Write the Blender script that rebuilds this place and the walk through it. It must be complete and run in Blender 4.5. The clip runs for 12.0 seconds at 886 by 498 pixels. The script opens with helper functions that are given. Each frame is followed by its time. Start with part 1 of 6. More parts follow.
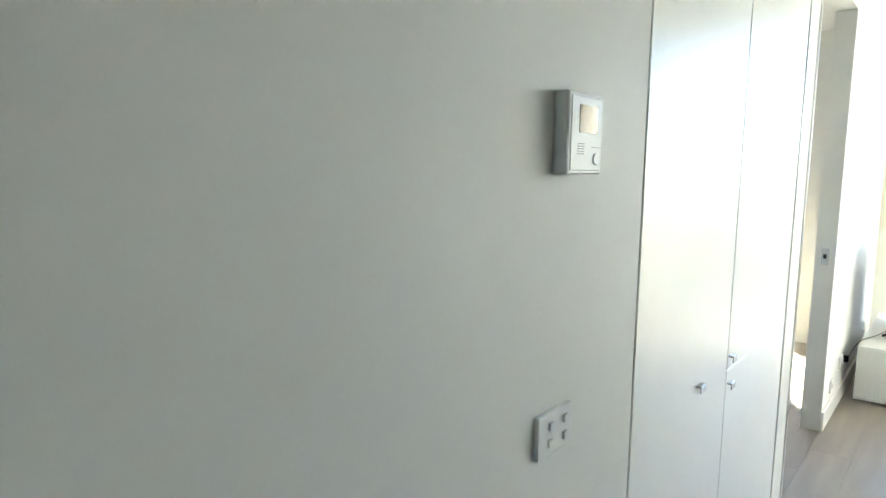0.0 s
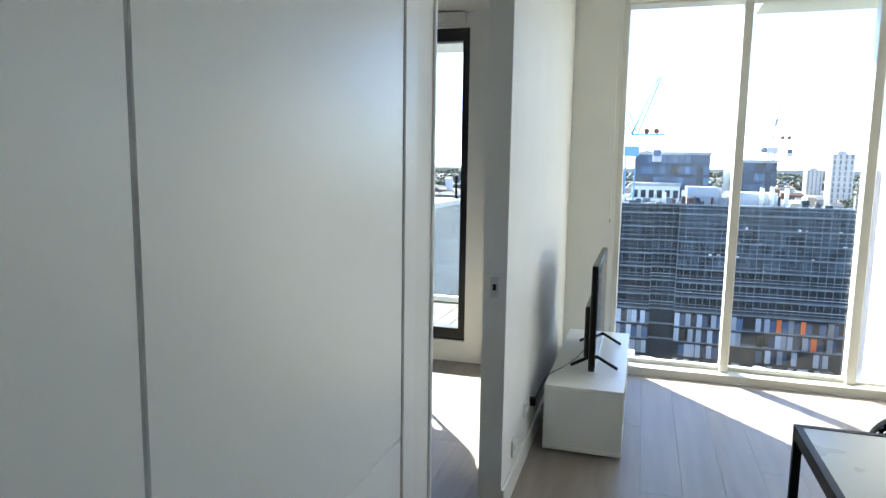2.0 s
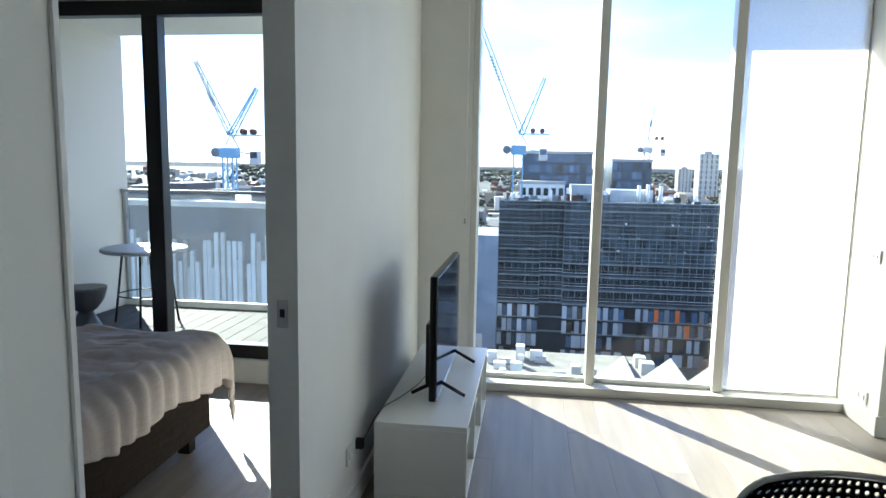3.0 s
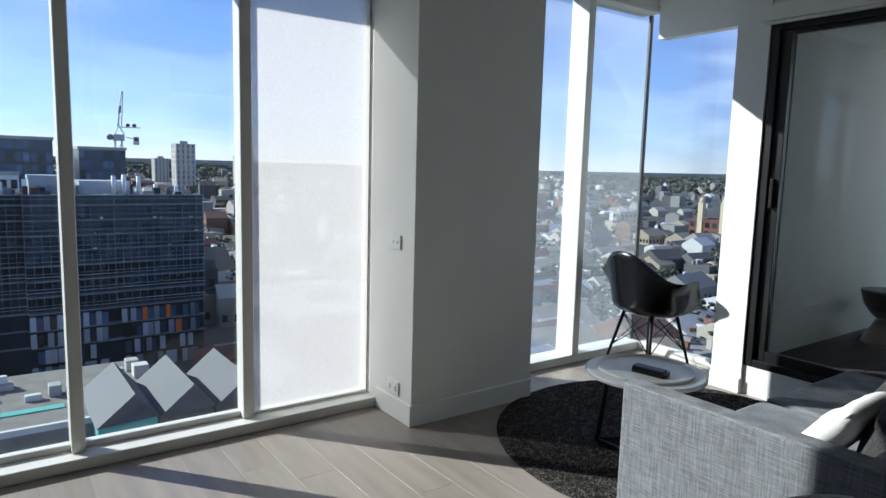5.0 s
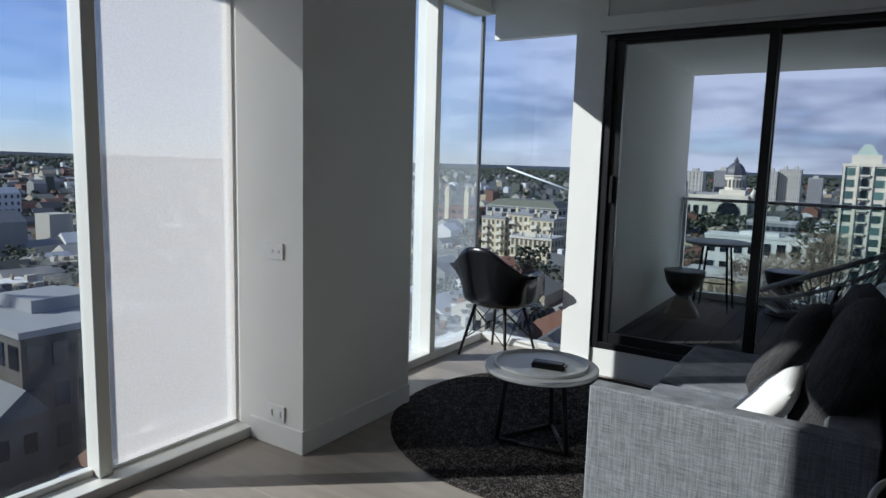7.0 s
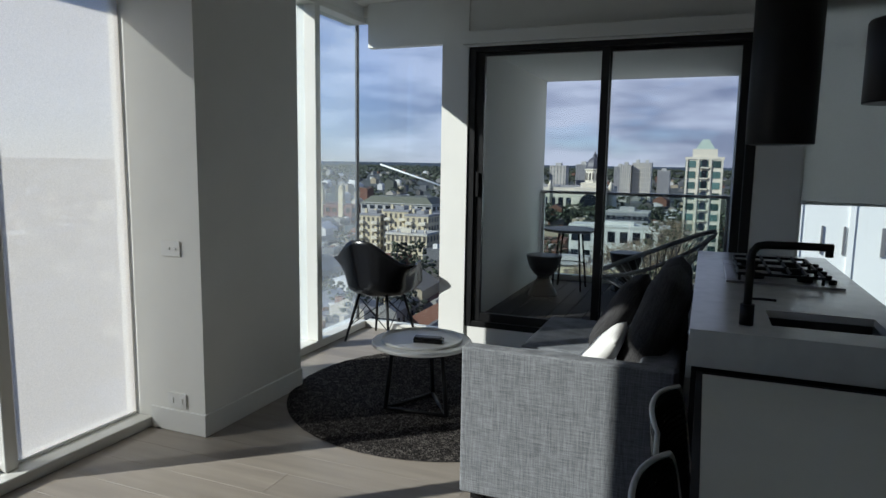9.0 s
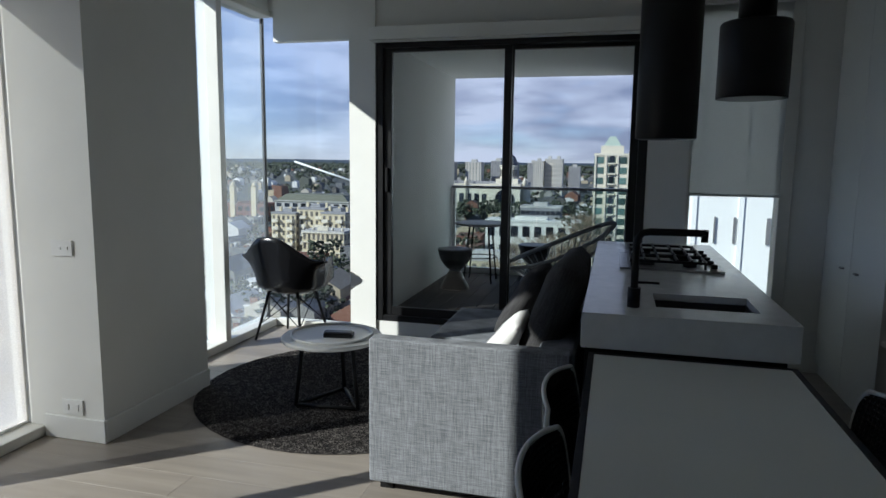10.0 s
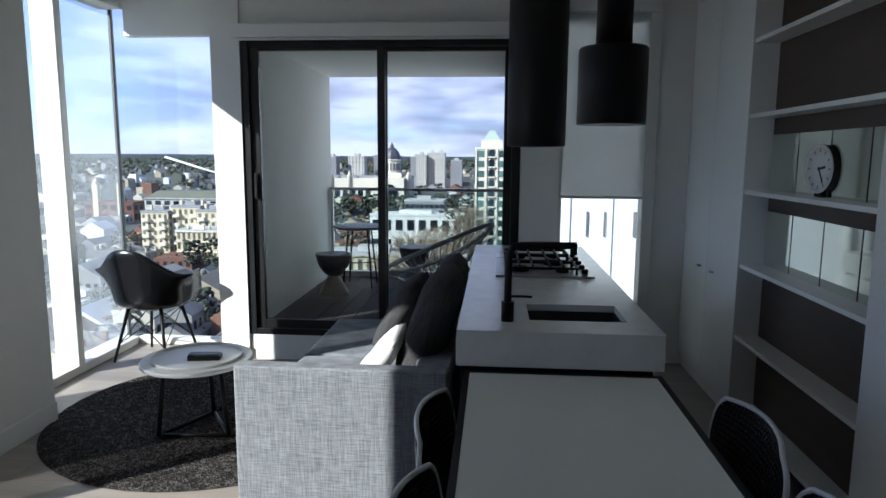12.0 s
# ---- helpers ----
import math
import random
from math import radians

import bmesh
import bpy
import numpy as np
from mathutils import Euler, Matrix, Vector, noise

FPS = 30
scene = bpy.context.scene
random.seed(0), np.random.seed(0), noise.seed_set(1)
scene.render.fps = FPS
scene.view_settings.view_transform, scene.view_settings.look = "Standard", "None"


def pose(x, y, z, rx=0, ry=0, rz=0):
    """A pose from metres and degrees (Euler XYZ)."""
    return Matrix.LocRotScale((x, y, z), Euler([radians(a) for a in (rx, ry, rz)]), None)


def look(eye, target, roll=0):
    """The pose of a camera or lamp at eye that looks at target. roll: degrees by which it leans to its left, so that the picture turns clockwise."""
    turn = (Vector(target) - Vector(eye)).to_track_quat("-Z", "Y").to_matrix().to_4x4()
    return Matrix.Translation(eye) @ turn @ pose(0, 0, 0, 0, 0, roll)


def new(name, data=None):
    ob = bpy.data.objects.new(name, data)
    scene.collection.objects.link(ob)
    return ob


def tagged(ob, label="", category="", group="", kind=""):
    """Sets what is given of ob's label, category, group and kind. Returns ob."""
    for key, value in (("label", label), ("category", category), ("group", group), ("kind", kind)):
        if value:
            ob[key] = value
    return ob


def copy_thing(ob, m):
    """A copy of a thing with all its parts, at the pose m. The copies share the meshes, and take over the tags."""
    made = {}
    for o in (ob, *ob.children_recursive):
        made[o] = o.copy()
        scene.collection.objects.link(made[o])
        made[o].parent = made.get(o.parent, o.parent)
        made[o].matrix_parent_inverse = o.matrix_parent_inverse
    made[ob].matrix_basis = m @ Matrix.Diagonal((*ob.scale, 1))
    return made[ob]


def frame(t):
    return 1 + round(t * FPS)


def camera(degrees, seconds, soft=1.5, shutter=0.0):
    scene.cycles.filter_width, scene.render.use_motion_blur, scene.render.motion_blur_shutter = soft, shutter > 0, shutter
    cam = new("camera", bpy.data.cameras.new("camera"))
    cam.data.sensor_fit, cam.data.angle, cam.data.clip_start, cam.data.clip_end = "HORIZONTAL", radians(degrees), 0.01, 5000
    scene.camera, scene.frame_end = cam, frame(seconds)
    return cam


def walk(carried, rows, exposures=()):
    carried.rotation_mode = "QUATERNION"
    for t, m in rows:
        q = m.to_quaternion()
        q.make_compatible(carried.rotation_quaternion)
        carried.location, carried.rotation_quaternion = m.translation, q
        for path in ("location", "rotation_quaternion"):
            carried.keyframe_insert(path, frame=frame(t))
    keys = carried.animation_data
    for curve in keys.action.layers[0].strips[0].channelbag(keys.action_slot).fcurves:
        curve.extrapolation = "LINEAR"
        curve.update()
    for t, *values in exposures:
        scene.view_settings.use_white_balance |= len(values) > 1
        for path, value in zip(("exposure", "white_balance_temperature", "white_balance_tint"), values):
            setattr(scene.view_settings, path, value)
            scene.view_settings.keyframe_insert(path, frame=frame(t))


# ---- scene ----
cam = camera(68.4, 12.0)
PATH = [
    (0, (6.259, 0.519, 1.452), (4.708, -0.718, 1.196), 0.8),
    (0.5, (5.933, 0.504, 1.474), (4.235, -0.52, 1.215), 0.9),
    (1, (5.537, 0.526, 1.485), (3.747, -0.331, 1.23), 0.7),
    (1.5, (5.151, 0.512, 1.477), (3.308, -0.22, 1.219), 1.0),
    (2, (4.787, 0.512, 1.48), (2.889, -0.065, 1.225), 0.9),
    (2.5, (4.394, 0.615, 1.468), (2.458, 0.185, 1.211), 1.1),
    (3, (4.115, 0.709, 1.453), (2.148, 0.446, 1.199), 1.0),
    (3.5, (3.836, 0.719, 1.423), (1.854, 0.805, 1.173), 1.3),
    (3.6, (3.796, 0.73, 1.412), (1.82, 0.908, 1.162), 1.4),
    (3.7, (3.768, 0.745, 1.407), (1.801, 1.014, 1.16), 1.3),
    (5.3, (3.047, 0.789, 1.399), (1.546, 2.087, 1.143), 1.8),
    (5.5, (2.958, 0.731, 1.414), (1.525, 2.103, 1.154), 1.9),
    (6, (2.716, 0.753, 1.411), (1.398, 2.234, 1.146), 1.7),
    (6.5, (2.602, 0.674, 1.434), (1.393, 2.245, 1.168), 1.7),
    (7, (2.556, 0.456, 1.431), (1.482, 2.123, 1.171), 1.6),
    (8.8, (2.709, 0.111, 1.446), (1.931, 1.934, 1.183), 1.2),
    (9, (2.723, 0.069, 1.447), (1.985, 1.909, 1.186), 0.9),
    (9.5, (2.76, 0.042, 1.426), (2.136, 1.924, 1.163), 0.8),
    (10, (2.794, 0.039, 1.435), (2.294, 1.957, 1.168), 0.7),
    (10.5, (2.81, 0.047, 1.447), (2.419, 1.989, 1.177), 0.7),
    (11, (2.831, 0.072, 1.456), (2.536, 2.031, 1.183), 0.6),
    (11.5, (2.841, 0.108, 1.481), (2.639, 2.078, 1.203), 0.4),
    (12, (2.828, 0.163, 1.51), (2.673, 2.137, 1.228), 0.4),
]
EXPOSURES = [(0.0, 4.42, 7150, -3), (0.5, 4.02, 7100, -3), (1.0, 3.68, 6900, -3), (1.5, 3.14, 6650, -2), (2.0, 2.80, 6450, -1), (2.7, 2.34, 6250, -1), (3.2, 2.04, 6150, -1), (3.7, 1.62, 6050, 0), (5.3, 0.45, 5800, 5), (7.0, 0.15, 5800, 6), (9.0, 0.14, 6000, 4), (9.5, 0.20, 5950, 4), (10.5, 0.54, 5900, 4), (11.3, 0.88, 5850, 5), (12.0, 0.98, 5850, 6)]
walk(cam, [(t, look(eye, target, roll)) for t, eye, target, roll in PATH], EXPOSURES)

# ---- daylight ----
SUN = Vector((-1.0, -0.825, 0.72)).normalized()
world = bpy.data.worlds.new("sky")
scene.world = world
world.use_nodes = True
wn, wl = world.node_tree.nodes, world.node_tree.links
wn.clear()
w_out, w_bg, w_sky = wn.new("ShaderNodeOutputWorld"), wn.new("ShaderNodeBackground"), wn.new("ShaderNodeTexSky")
w_sky.sky_type, w_sky.sun_disc = "NISHITA", False
w_sky.sun_elevation, w_sky.sun_rotation = math.asin(SUN.z), math.atan2(SUN.x, SUN.y)
w_sky.altitude, w_sky.air_density, w_sky.dust_density, w_sky.ozone_density = 60, 0.8, 0.05, 2.2
w_co, w_map, w_noise, w_ramp, w_mix = (wn.new("ShaderNode" + k) for k in ("TexCoord", "Mapping", "TexNoise", "ValToRGB", "MixRGB"))
w_map.inputs["Scale"].default_value = (1.3, 1.3, 5.5)
w_map.inputs["Location"].default_value = (0.35, 0.1, 0.2)
w_noise.inputs["Scale"].default_value, w_noise.inputs["Detail"].default_value, w_noise.inputs["Roughness"].default_value = 1.7, 9, 0.55
w_ramp.color_ramp.elements[0].position, w_ramp.color_ramp.elements[1].position = 0.31, 0.47
w_ramp.color_ramp.elements[1].color = (0.9, 0.9, 0.9, 1)

w_bg.inputs["Strength"].default_value = 0.10
wl.new(w_co.outputs["Generated"], w_map.inputs["Vector"])
wl.new(w_map.outputs[0], w_noise.inputs["Vector"])
wl.new(w_noise.outputs["Fac"], w_ramp.inputs[0])
w_sep, w_bank, w_mul = wn.new("ShaderNodeSeparateXYZ"), wn.new("ShaderNodeMapRange"), wn.new("ShaderNodeMath")
w_bank.inputs["From Min"].default_value, w_bank.inputs["From Max"].default_value = 0.80, 0.965
w_bank.inputs["To Min"].default_value, w_bank.inputs["To Max"].default_value = 0.25, 1.0
w_mul.operation = "MULTIPLY"
wl.new(w_co.outputs["Generated"], w_sep.inputs[0])
wl.new(w_sep.outputs["Y"], w_bank.inputs["Value"])
wl.new(w_ramp.outputs[0], w_mul.inputs[0])
wl.new(w_bank.outputs[0], w_mul.inputs[1])
wl.new(w_mul.outputs[0], w_mix.inputs[0])
w_tint = wn.new("ShaderNodeMixRGB")
w_tint.blend_type, w_tint.inputs[0].default_value, w_tint.inputs[2].default_value = "MULTIPLY", 1.0, (0.84, 0.86, 1.14, 1)
w_n2, w_r2 = wn.new("ShaderNodeTexNoise"), wn.new("ShaderNodeValToRGB")
w_n2.inputs["Scale"].default_value, w_n2.inputs["Detail"].default_value = 3.6, 10
w_r2.color_ramp.elements[0].color, w_r2.color_ramp.elements[1].color = (2.4, 2.5, 3.7, 1), (6.0, 6.0, 7.5, 1)
w_r2.color_ramp.elements[0].position, w_r2.color_ramp.elements[1].position = 0.40, 0.58
wl.new(w_map.outputs[0], w_n2.inputs["Vector"])
wl.new(w_n2.outputs["Fac"], w_r2.inputs[0])
wl.new(w_r2.outputs[0], w_mix.inputs[2])
wl.new(w_sky.outputs[0], w_tint.inputs[1])
wl.new(w_tint.outputs[0], w_mix.inputs[1])
wl.new(w_mix.outputs[0], w_bg.inputs["Color"])
wl.new(w_bg.outputs[0], w_out.inputs["Surface"])
sun = new("sun", bpy.data.lights.new("sun", "SUN"))
sun.data.energy, sun.data.angle, sun.data.color = 5.0, radians(0.53), (1.0, 0.95, 0.87)
sun.matrix_world = look((0, 0, 30), Vector((0, 0, 30)) - SUN)


# ---- materials ----
def pbr(name, col, rough=0.5, metal=0.0, var=0.08, scale=3.0, bump=0.1, fine=90.0, stretch=(1, 1, 1), rand=0.0, island=0.0, spec=0.5, dark=None, rv=0.08):
    """Two scales of noise over one base colour, with fine relief."""
    m = bpy.data.materials.new(name)
    m.use_nodes = True
    n, l = m.node_tree.nodes, m.node_tree.links
    b = n["Principled BSDF"]
    co, mp = n.new("ShaderNodeTexCoord"), n.new("ShaderNodeMapping")
    mp.inputs["Scale"].default_value = stretch
    l.new(co.outputs["Object"], mp.inputs["Vector"])
    info = n.new("ShaderNodeObjectInfo")
    if rand:
        l.new(info.outputs["Random"], mp.inputs["Location"])
        grow = n.new("ShaderNodeVectorMath")
        grow.operation = "MULTIPLY"
        grow.inputs[1].default_value = (37, 53, 11)
        l.new(info.outputs["Random"], grow.inputs[0])
        l.new(grow.outputs[0], mp.inputs["Location"])
    big, small = n.new("ShaderNodeTexNoise"), n.new("ShaderNodeTexNoise")
    big.inputs["Scale"].default_value, big.inputs["Detail"].default_value = scale, 4
    small.inputs["Scale"].default_value, small.inputs["Detail"].default_value = fine, 3
    for t in (big, small):
        l.new(mp.outputs[0], t.inputs["Vector"])
    ramp = n.new("ShaderNodeValToRGB")
    ramp.color_ramp.elements[0].position, ramp.color_ramp.elements[1].position = 0.3, 0.7
    lo = dark or tuple(c * (1 - var) for c in col)
    hi = tuple(min(1, c * (1 + var * 0.6)) for c in col)
    ramp.color_ramp.elements[0].color, ramp.color_ramp.elements[1].color = (*lo, 1), (*hi, 1)
    l.new(big.outputs["Fac"], ramp.inputs[0])
    last = ramp.outputs[0]
    if rand or island:
        src = info.outputs["Random"]
        if island:
            src = n.new("ShaderNodeNewGeometry").outputs["Random Per Island"]
        rg = n.new("ShaderNodeMapRange")
        rg.inputs["To Min"].default_value, rg.inputs["To Max"].default_value = 1 - (rand or island), 1 + (rand or island)
        l.new(src, rg.inputs["Value"])
        mul = n.new("ShaderNodeVectorMath")
        mul.operation = "SCALE"
        l.new(last, mul.inputs[0])
        l.new(rg.outputs[0], mul.inputs["Scale"])
        last = mul.outputs[0]
    l.new(last, b.inputs["Base Color"])
    rr = n.new("ShaderNodeMapRange")
    rr.inputs["To Min"].default_value, rr.inputs["To Max"].default_value = max(0.02, rough - rv), min(1, rough + rv)
    l.new(big.outputs["Fac"], rr.inputs["Value"])
    l.new(rr.outputs[0], b.inputs["Roughness"])
    b.inputs["Metallic"].default_value, b.inputs["Specular IOR Level"].default_value = metal, spec
    if bump:
        bp = n.new("ShaderNodeBump")
        bp.inputs["Strength"].default_value, bp.inputs["Distance"].default_value = bump, 0.004
        l.new(small.outputs["Fac"], bp.inputs["Height"])
        l.new(bp.outputs[0], b.inputs["Normal"])
    return m


def glass_mat(name, tint=(0.96, 0.985, 0.98), dust=0.0):
    """Clear glass with edge-on gloss; dust is the share that scatters sunlight."""
    m = bpy.data.materials.new(name)
    m.use_nodes = True
    n, l = m.node_tree.nodes, m.node_tree.links
    n.clear()
    out, mix, tr, gl, lw, pw, ma = (n.new("ShaderNode" + k) for k in ("OutputMaterial", "MixShader", "BsdfTransparent", "BsdfGlossy", "LayerWeight", "Math", "Math"))
    tr.inputs[0].default_value = (*tint, 1)
    gl.inputs["Roughness"].default_value = 0.0
    lw.inputs["Blend"].default_value = 0.5
    pw.operation, pw.inputs[1].default_value = "POWER", 4.5
    ma.operation, ma.inputs[1].default_value, ma.inputs[2].default_value = "MULTIPLY_ADD", 0.75, 0.03
    l.new(lw.outputs["Facing"], pw.inputs[0])
    l.new(pw.outputs[0], ma.inputs[0])
    l.new(ma.outputs[0], mix.inputs[0])
    clear = tr.outputs[0]
    if dust:
        film, veil = n.new("ShaderNodeBsdfTranslucent"), n.new("ShaderNodeMixShader")
        film.inputs[0].default_value = (0.80, 0.86, 0.90, 1)
        specks, span, co = n.new("ShaderNodeTexNoise"), n.new("ShaderNodeMapRange"), n.new("ShaderNodeTexCoord")
        specks.inputs["Scale"].default_value, specks.inputs["Detail"].default_value = 2.5, 5
        span.inputs["To Min"].default_value, span.inputs["To Max"].default_value = dust * 0.5, dust * 1.5
        l.new(co.outputs["Object"], specks.inputs["Vector"])
        l.new(specks.outputs["Fac"], span.inputs["Value"])
        l.new(span.outputs[0], veil.inputs[0])
        l.new(clear, veil.inputs[1])
        l.new(film.outputs[0], veil.inputs[2])
        clear = veil.outputs[0]
    l.new(clear, mix.inputs[1])
    l.new(gl.outputs[0], mix.inputs[2])
    l.new(mix.outputs[0], out.inputs[0])
    return m


def blind_mat(name, col, through_share, open_share):
    """Woven roller fabric: part diffuse, part translucent, with tiny gaps."""
    m = bpy.data.materials.new(name)
    m.use_nodes = True
    n, l = m.node_tree.nodes, m.node_tree.links
    n.clear()
    out, m1, m2, di, tl, tr, co, wv = (n.new("ShaderNode" + k) for k in ("OutputMaterial", "MixShader", "MixShader", "BsdfDiffuse", "BsdfTranslucent", "BsdfTransparent", "TexCoord", "TexNoise"))
    wv.inputs["Scale"].default_value = 260
    l.new(co.outputs["Object"], wv.inputs["Vector"])
    rp = n.new("ShaderNodeMapRange")
    rp.inputs["To Min"].default_value, rp.inputs["To Max"].default_value = open_share * 0.6, open_share * 1.4
    l.new(wv.outputs["Fac"], rp.inputs["Value"])
    di.inputs[0].default_value = tl.inputs[0].default_value = (*col, 1)
    m1.inputs[0].default_value = through_share
    l.new(di.outputs[0], m1.inputs[1])
    l.new(tl.outputs[0], m1.inputs[2])
    l.new(rp.outputs[0], m2.inputs[0])
    l.new(m1.outputs[0], m2.inputs[1])
    l.new(tr.outputs[0], m2.inputs[2])
    l.new(m2.outputs[0], out.inputs[0])
    return m


def weave_mat(name, col, dark, scale=140.0, rough=0.95, contrast=0.5):
    """Tweed: two crossed sets of uneven threads."""
    m = bpy.data.materials.new(name)
    m.use_nodes = True
    n, l = m.node_tree.nodes, m.node_tree.links
    b = n["Principled BSDF"]
    b.inputs["Roughness"].default_value, b.inputs["Specular IOR Level"].default_value = rough, 0.15
    co = n.new("ShaderNodeTexCoord")
    outs = []
    for stretch in ((1, 1, 0.06), (0.06, 0.06, 1)):
        mp, no = n.new("ShaderNodeMapping"), n.new("ShaderNodeTexNoise")
        mp.inputs["Scale"].default_value = stretch
        no.inputs["Scale"].default_value, no.inputs["Detail"].default_value = scale, 2
        l.new(co.outputs["Object"], mp.inputs["Vector"])
        l.new(mp.outputs[0], no.inputs["Vector"])
        outs.append(no.outputs["Fac"])
    mx = n.new("ShaderNodeMath")
    mx.operation = "ADD"
    l.new(outs[0], mx.inputs[0])
    l.new(outs[1], mx.inputs[1])
    rp = n.new("ShaderNodeValToRGB")
    rp.color_ramp.elements[0].position, rp.color_ramp.elements[1].position = 0.5 - contrast * 0.3, 0.5 + contrast * 0.3
    half = n.new("ShaderNodeMath")
    half.operation = "MULTIPLY"
    half.inputs[1].default_value = 0.5
    l.new(mx.outputs[0], half.inputs[0])
    l.new(half.outputs[0], rp.inputs[0])
    rp.color_ramp.elements[0].color, rp.color_ramp.elements[1].color = (*dark, 1), (*col, 1)
    l.new(rp.outputs[0], b.inputs["Base Color"])
    bp = n.new("ShaderNodeBump")
    bp.inputs["Strength"].default_value, bp.inputs["Distance"].default_value = 0.4, 0.002
    l.new(half.outputs[0], bp.inputs["Height"])
    l.new(bp.outputs[0], b.inputs["Normal"])
    return m


def braid_mat(name):
    """Coarse braid: pale and charcoal strands in short flecks along each ring."""
    m = bpy.data.materials.new(name)
    m.use_nodes = True
    n, l = m.node_tree.nodes, m.node_tree.links
    b = n["Principled BSDF"]
    b.inputs["Roughness"].default_value, b.inputs["Specular IOR Level"].default_value = 0.95, 0.1
    co, vo, no, rp, bp, mx = (n.new("ShaderNode" + k) for k in ("TexCoord", "TexVoronoi", "TexNoise", "ValToRGB", "Bump", "Math"))
    vo.inputs["Scale"].default_value = 150
    no.inputs["Scale"].default_value, no.inputs["Detail"].default_value = 30, 5
    l.new(co.outputs["Object"], vo.inputs["Vector"])
    l.new(co.outputs["Object"], no.inputs["Vector"])
    sep = n.new("ShaderNodeSeparateColor")
    l.new(vo.outputs["Color"], sep.inputs[0])
    mx.operation = "MULTIPLY"
    l.new(sep.outputs[0], mx.inputs[0])
    l.new(no.outputs["Fac"], mx.inputs[1])
    l.new(mx.outputs[0], rp.inputs[0])
    e = rp.color_ramp.elements
    e[0].position, e[0].color, e[1].position, e[1].color = 0.06, (0.012, 0.011, 0.011, 1), 0.55, (0.14, 0.128, 0.118, 1)
    mid = e.new(0.27)
    mid.color = (0.036, 0.032, 0.030, 1)
    l.new(rp.outputs[0], b.inputs["Base Color"])
    bp.inputs["Strength"].default_value, bp.inputs["Distance"].default_value = 0.8, 0.006
    l.new(vo.outputs["Distance"], bp.inputs["Height"])
    l.new(bp.outputs[0], b.inputs["Normal"])
    return m


M_WALL = pbr("wall_paint", (0.79, 0.785, 0.745), 0.6, var=0.03, bump=0.06, fine=240, rv=0.03)
M_CEIL = pbr("ceiling_paint", (0.80, 0.79, 0.755), 0.8, var=0.03, bump=0.05, fine=200)
M_TRIM = pbr("trim_paint", (0.80, 0.80, 0.77), 0.4, var=0.03, bump=0.02)
M_FRAME = pbr("white_window_frame", (0.70, 0.69, 0.64), 0.35, var=0.04, bump=0.02)
M_SATIN = pbr("satin_cupboard_lacquer", (0.84, 0.85, 0.82), 0.3, var=0.015, bump=0.015, fine=300, rv=0.01)
M_OAK = pbr("limed_oak", (0.285, 0.25, 0.212), 0.44, var=0.18, scale=3.2, bump=0.10, fine=60, stretch=(0.5, 5, 1), rand=0.07)
M_GAP = pbr("plank_joint", (0.235, 0.205, 0.175), 0.6)
M_BLACKFRAME = pbr("black_aluminium", (0.012, 0.012, 0.013), 0.35, var=0.15, bump=0.02)
M_BLACK = pbr("matt_black_metal", (0.008, 0.008, 0.009), 0.5, var=0.2, bump=0.03, spec=0.25)
M_PLASTIC = pbr("black_plastic", (0.007, 0.007, 0.008), 0.22, var=0.2, bump=0.01, spec=0.3, rv=0.03)
M_GREYRIM = pbr("grey_chair_rim", (0.62, 0.62, 0.60), 0.4, var=0.1)
M_STONE = pbr("pale_engineered_stone", (0.68, 0.685, 0.65), 0.22, var=0.06, scale=14, bump=0.01, fine=300)
M_TABLE = pbr("greenish_white_laminate", (0.83, 0.84, 0.755), 0.3, var=0.03, bump=0.01)
M_STEEL = pbr("brushed_steel", (0.42, 0.42, 0.42), 0.3, 1.0, var=0.1, stretch=(1, 30, 1))
M_DARKSTEEL = pbr("dark_sink_steel", (0.10, 0.10, 0.105), 0.35, 0.8, var=0.2)
M_BROWN = pbr("brown_board", (0.085, 0.062, 0.05), 0.55, var=0.25, scale=2, stretch=(1, 1, 6))
M_MIRROR = pbr("mirror_glass", (0.78, 0.82, 0.76), 0.02, 1.0, var=0.0, bump=0)
M_MIRROR.node_tree.nodes["Principled BSDF"].inputs["Roughness"].default_value = 0.03
M_SOFA = weave_mat("grey_tweed", (0.27, 0.28, 0.295), (0.125, 0.13, 0.14), 260)
M_CUSH = weave_mat("charcoal_weave", (0.068, 0.066, 0.067), (0.026, 0.025, 0.026), 240)
M_SEAT = weave_mat("grey_seat_weave", (0.27, 0.28, 0.30), (0.12, 0.13, 0.14), 150)
M_WHITECUSH = weave_mat("white_linen", (0.80, 0.79, 0.76), (0.66, 0.65, 0.62), 220)
M_RUG = braid_mat("braided_charcoal_rug")
M_DUVET = weave_mat("taupe_duvet", (0.70, 0.635, 0.62), (0.58, 0.52, 0.505), 260)
M_BEDBASE = weave_mat("dark_brown_bed_base", (0.035, 0.028, 0.026), (0.016, 0.013, 0.012), 200)
M_SCREEN = pbr("tv_screen_glass", (0.006, 0.006, 0.007), 0.08, var=0.0, bump=0)
M_CONC = pbr("concrete", (0.42, 0.41, 0.39), 0.8, var=0.18, scale=0.5, fine=20)
M_LIGHTCONC = pbr("pale_concrete", (0.62, 0.61, 0.57), 0.8, var=0.15, scale=0.3, fine=15)
M_DECK = pbr("dark_balcony_deck", (0.032, 0.026, 0.024), 0.8, var=0.25, scale=2, stretch=(6, 0.6, 1), rand=0.2)
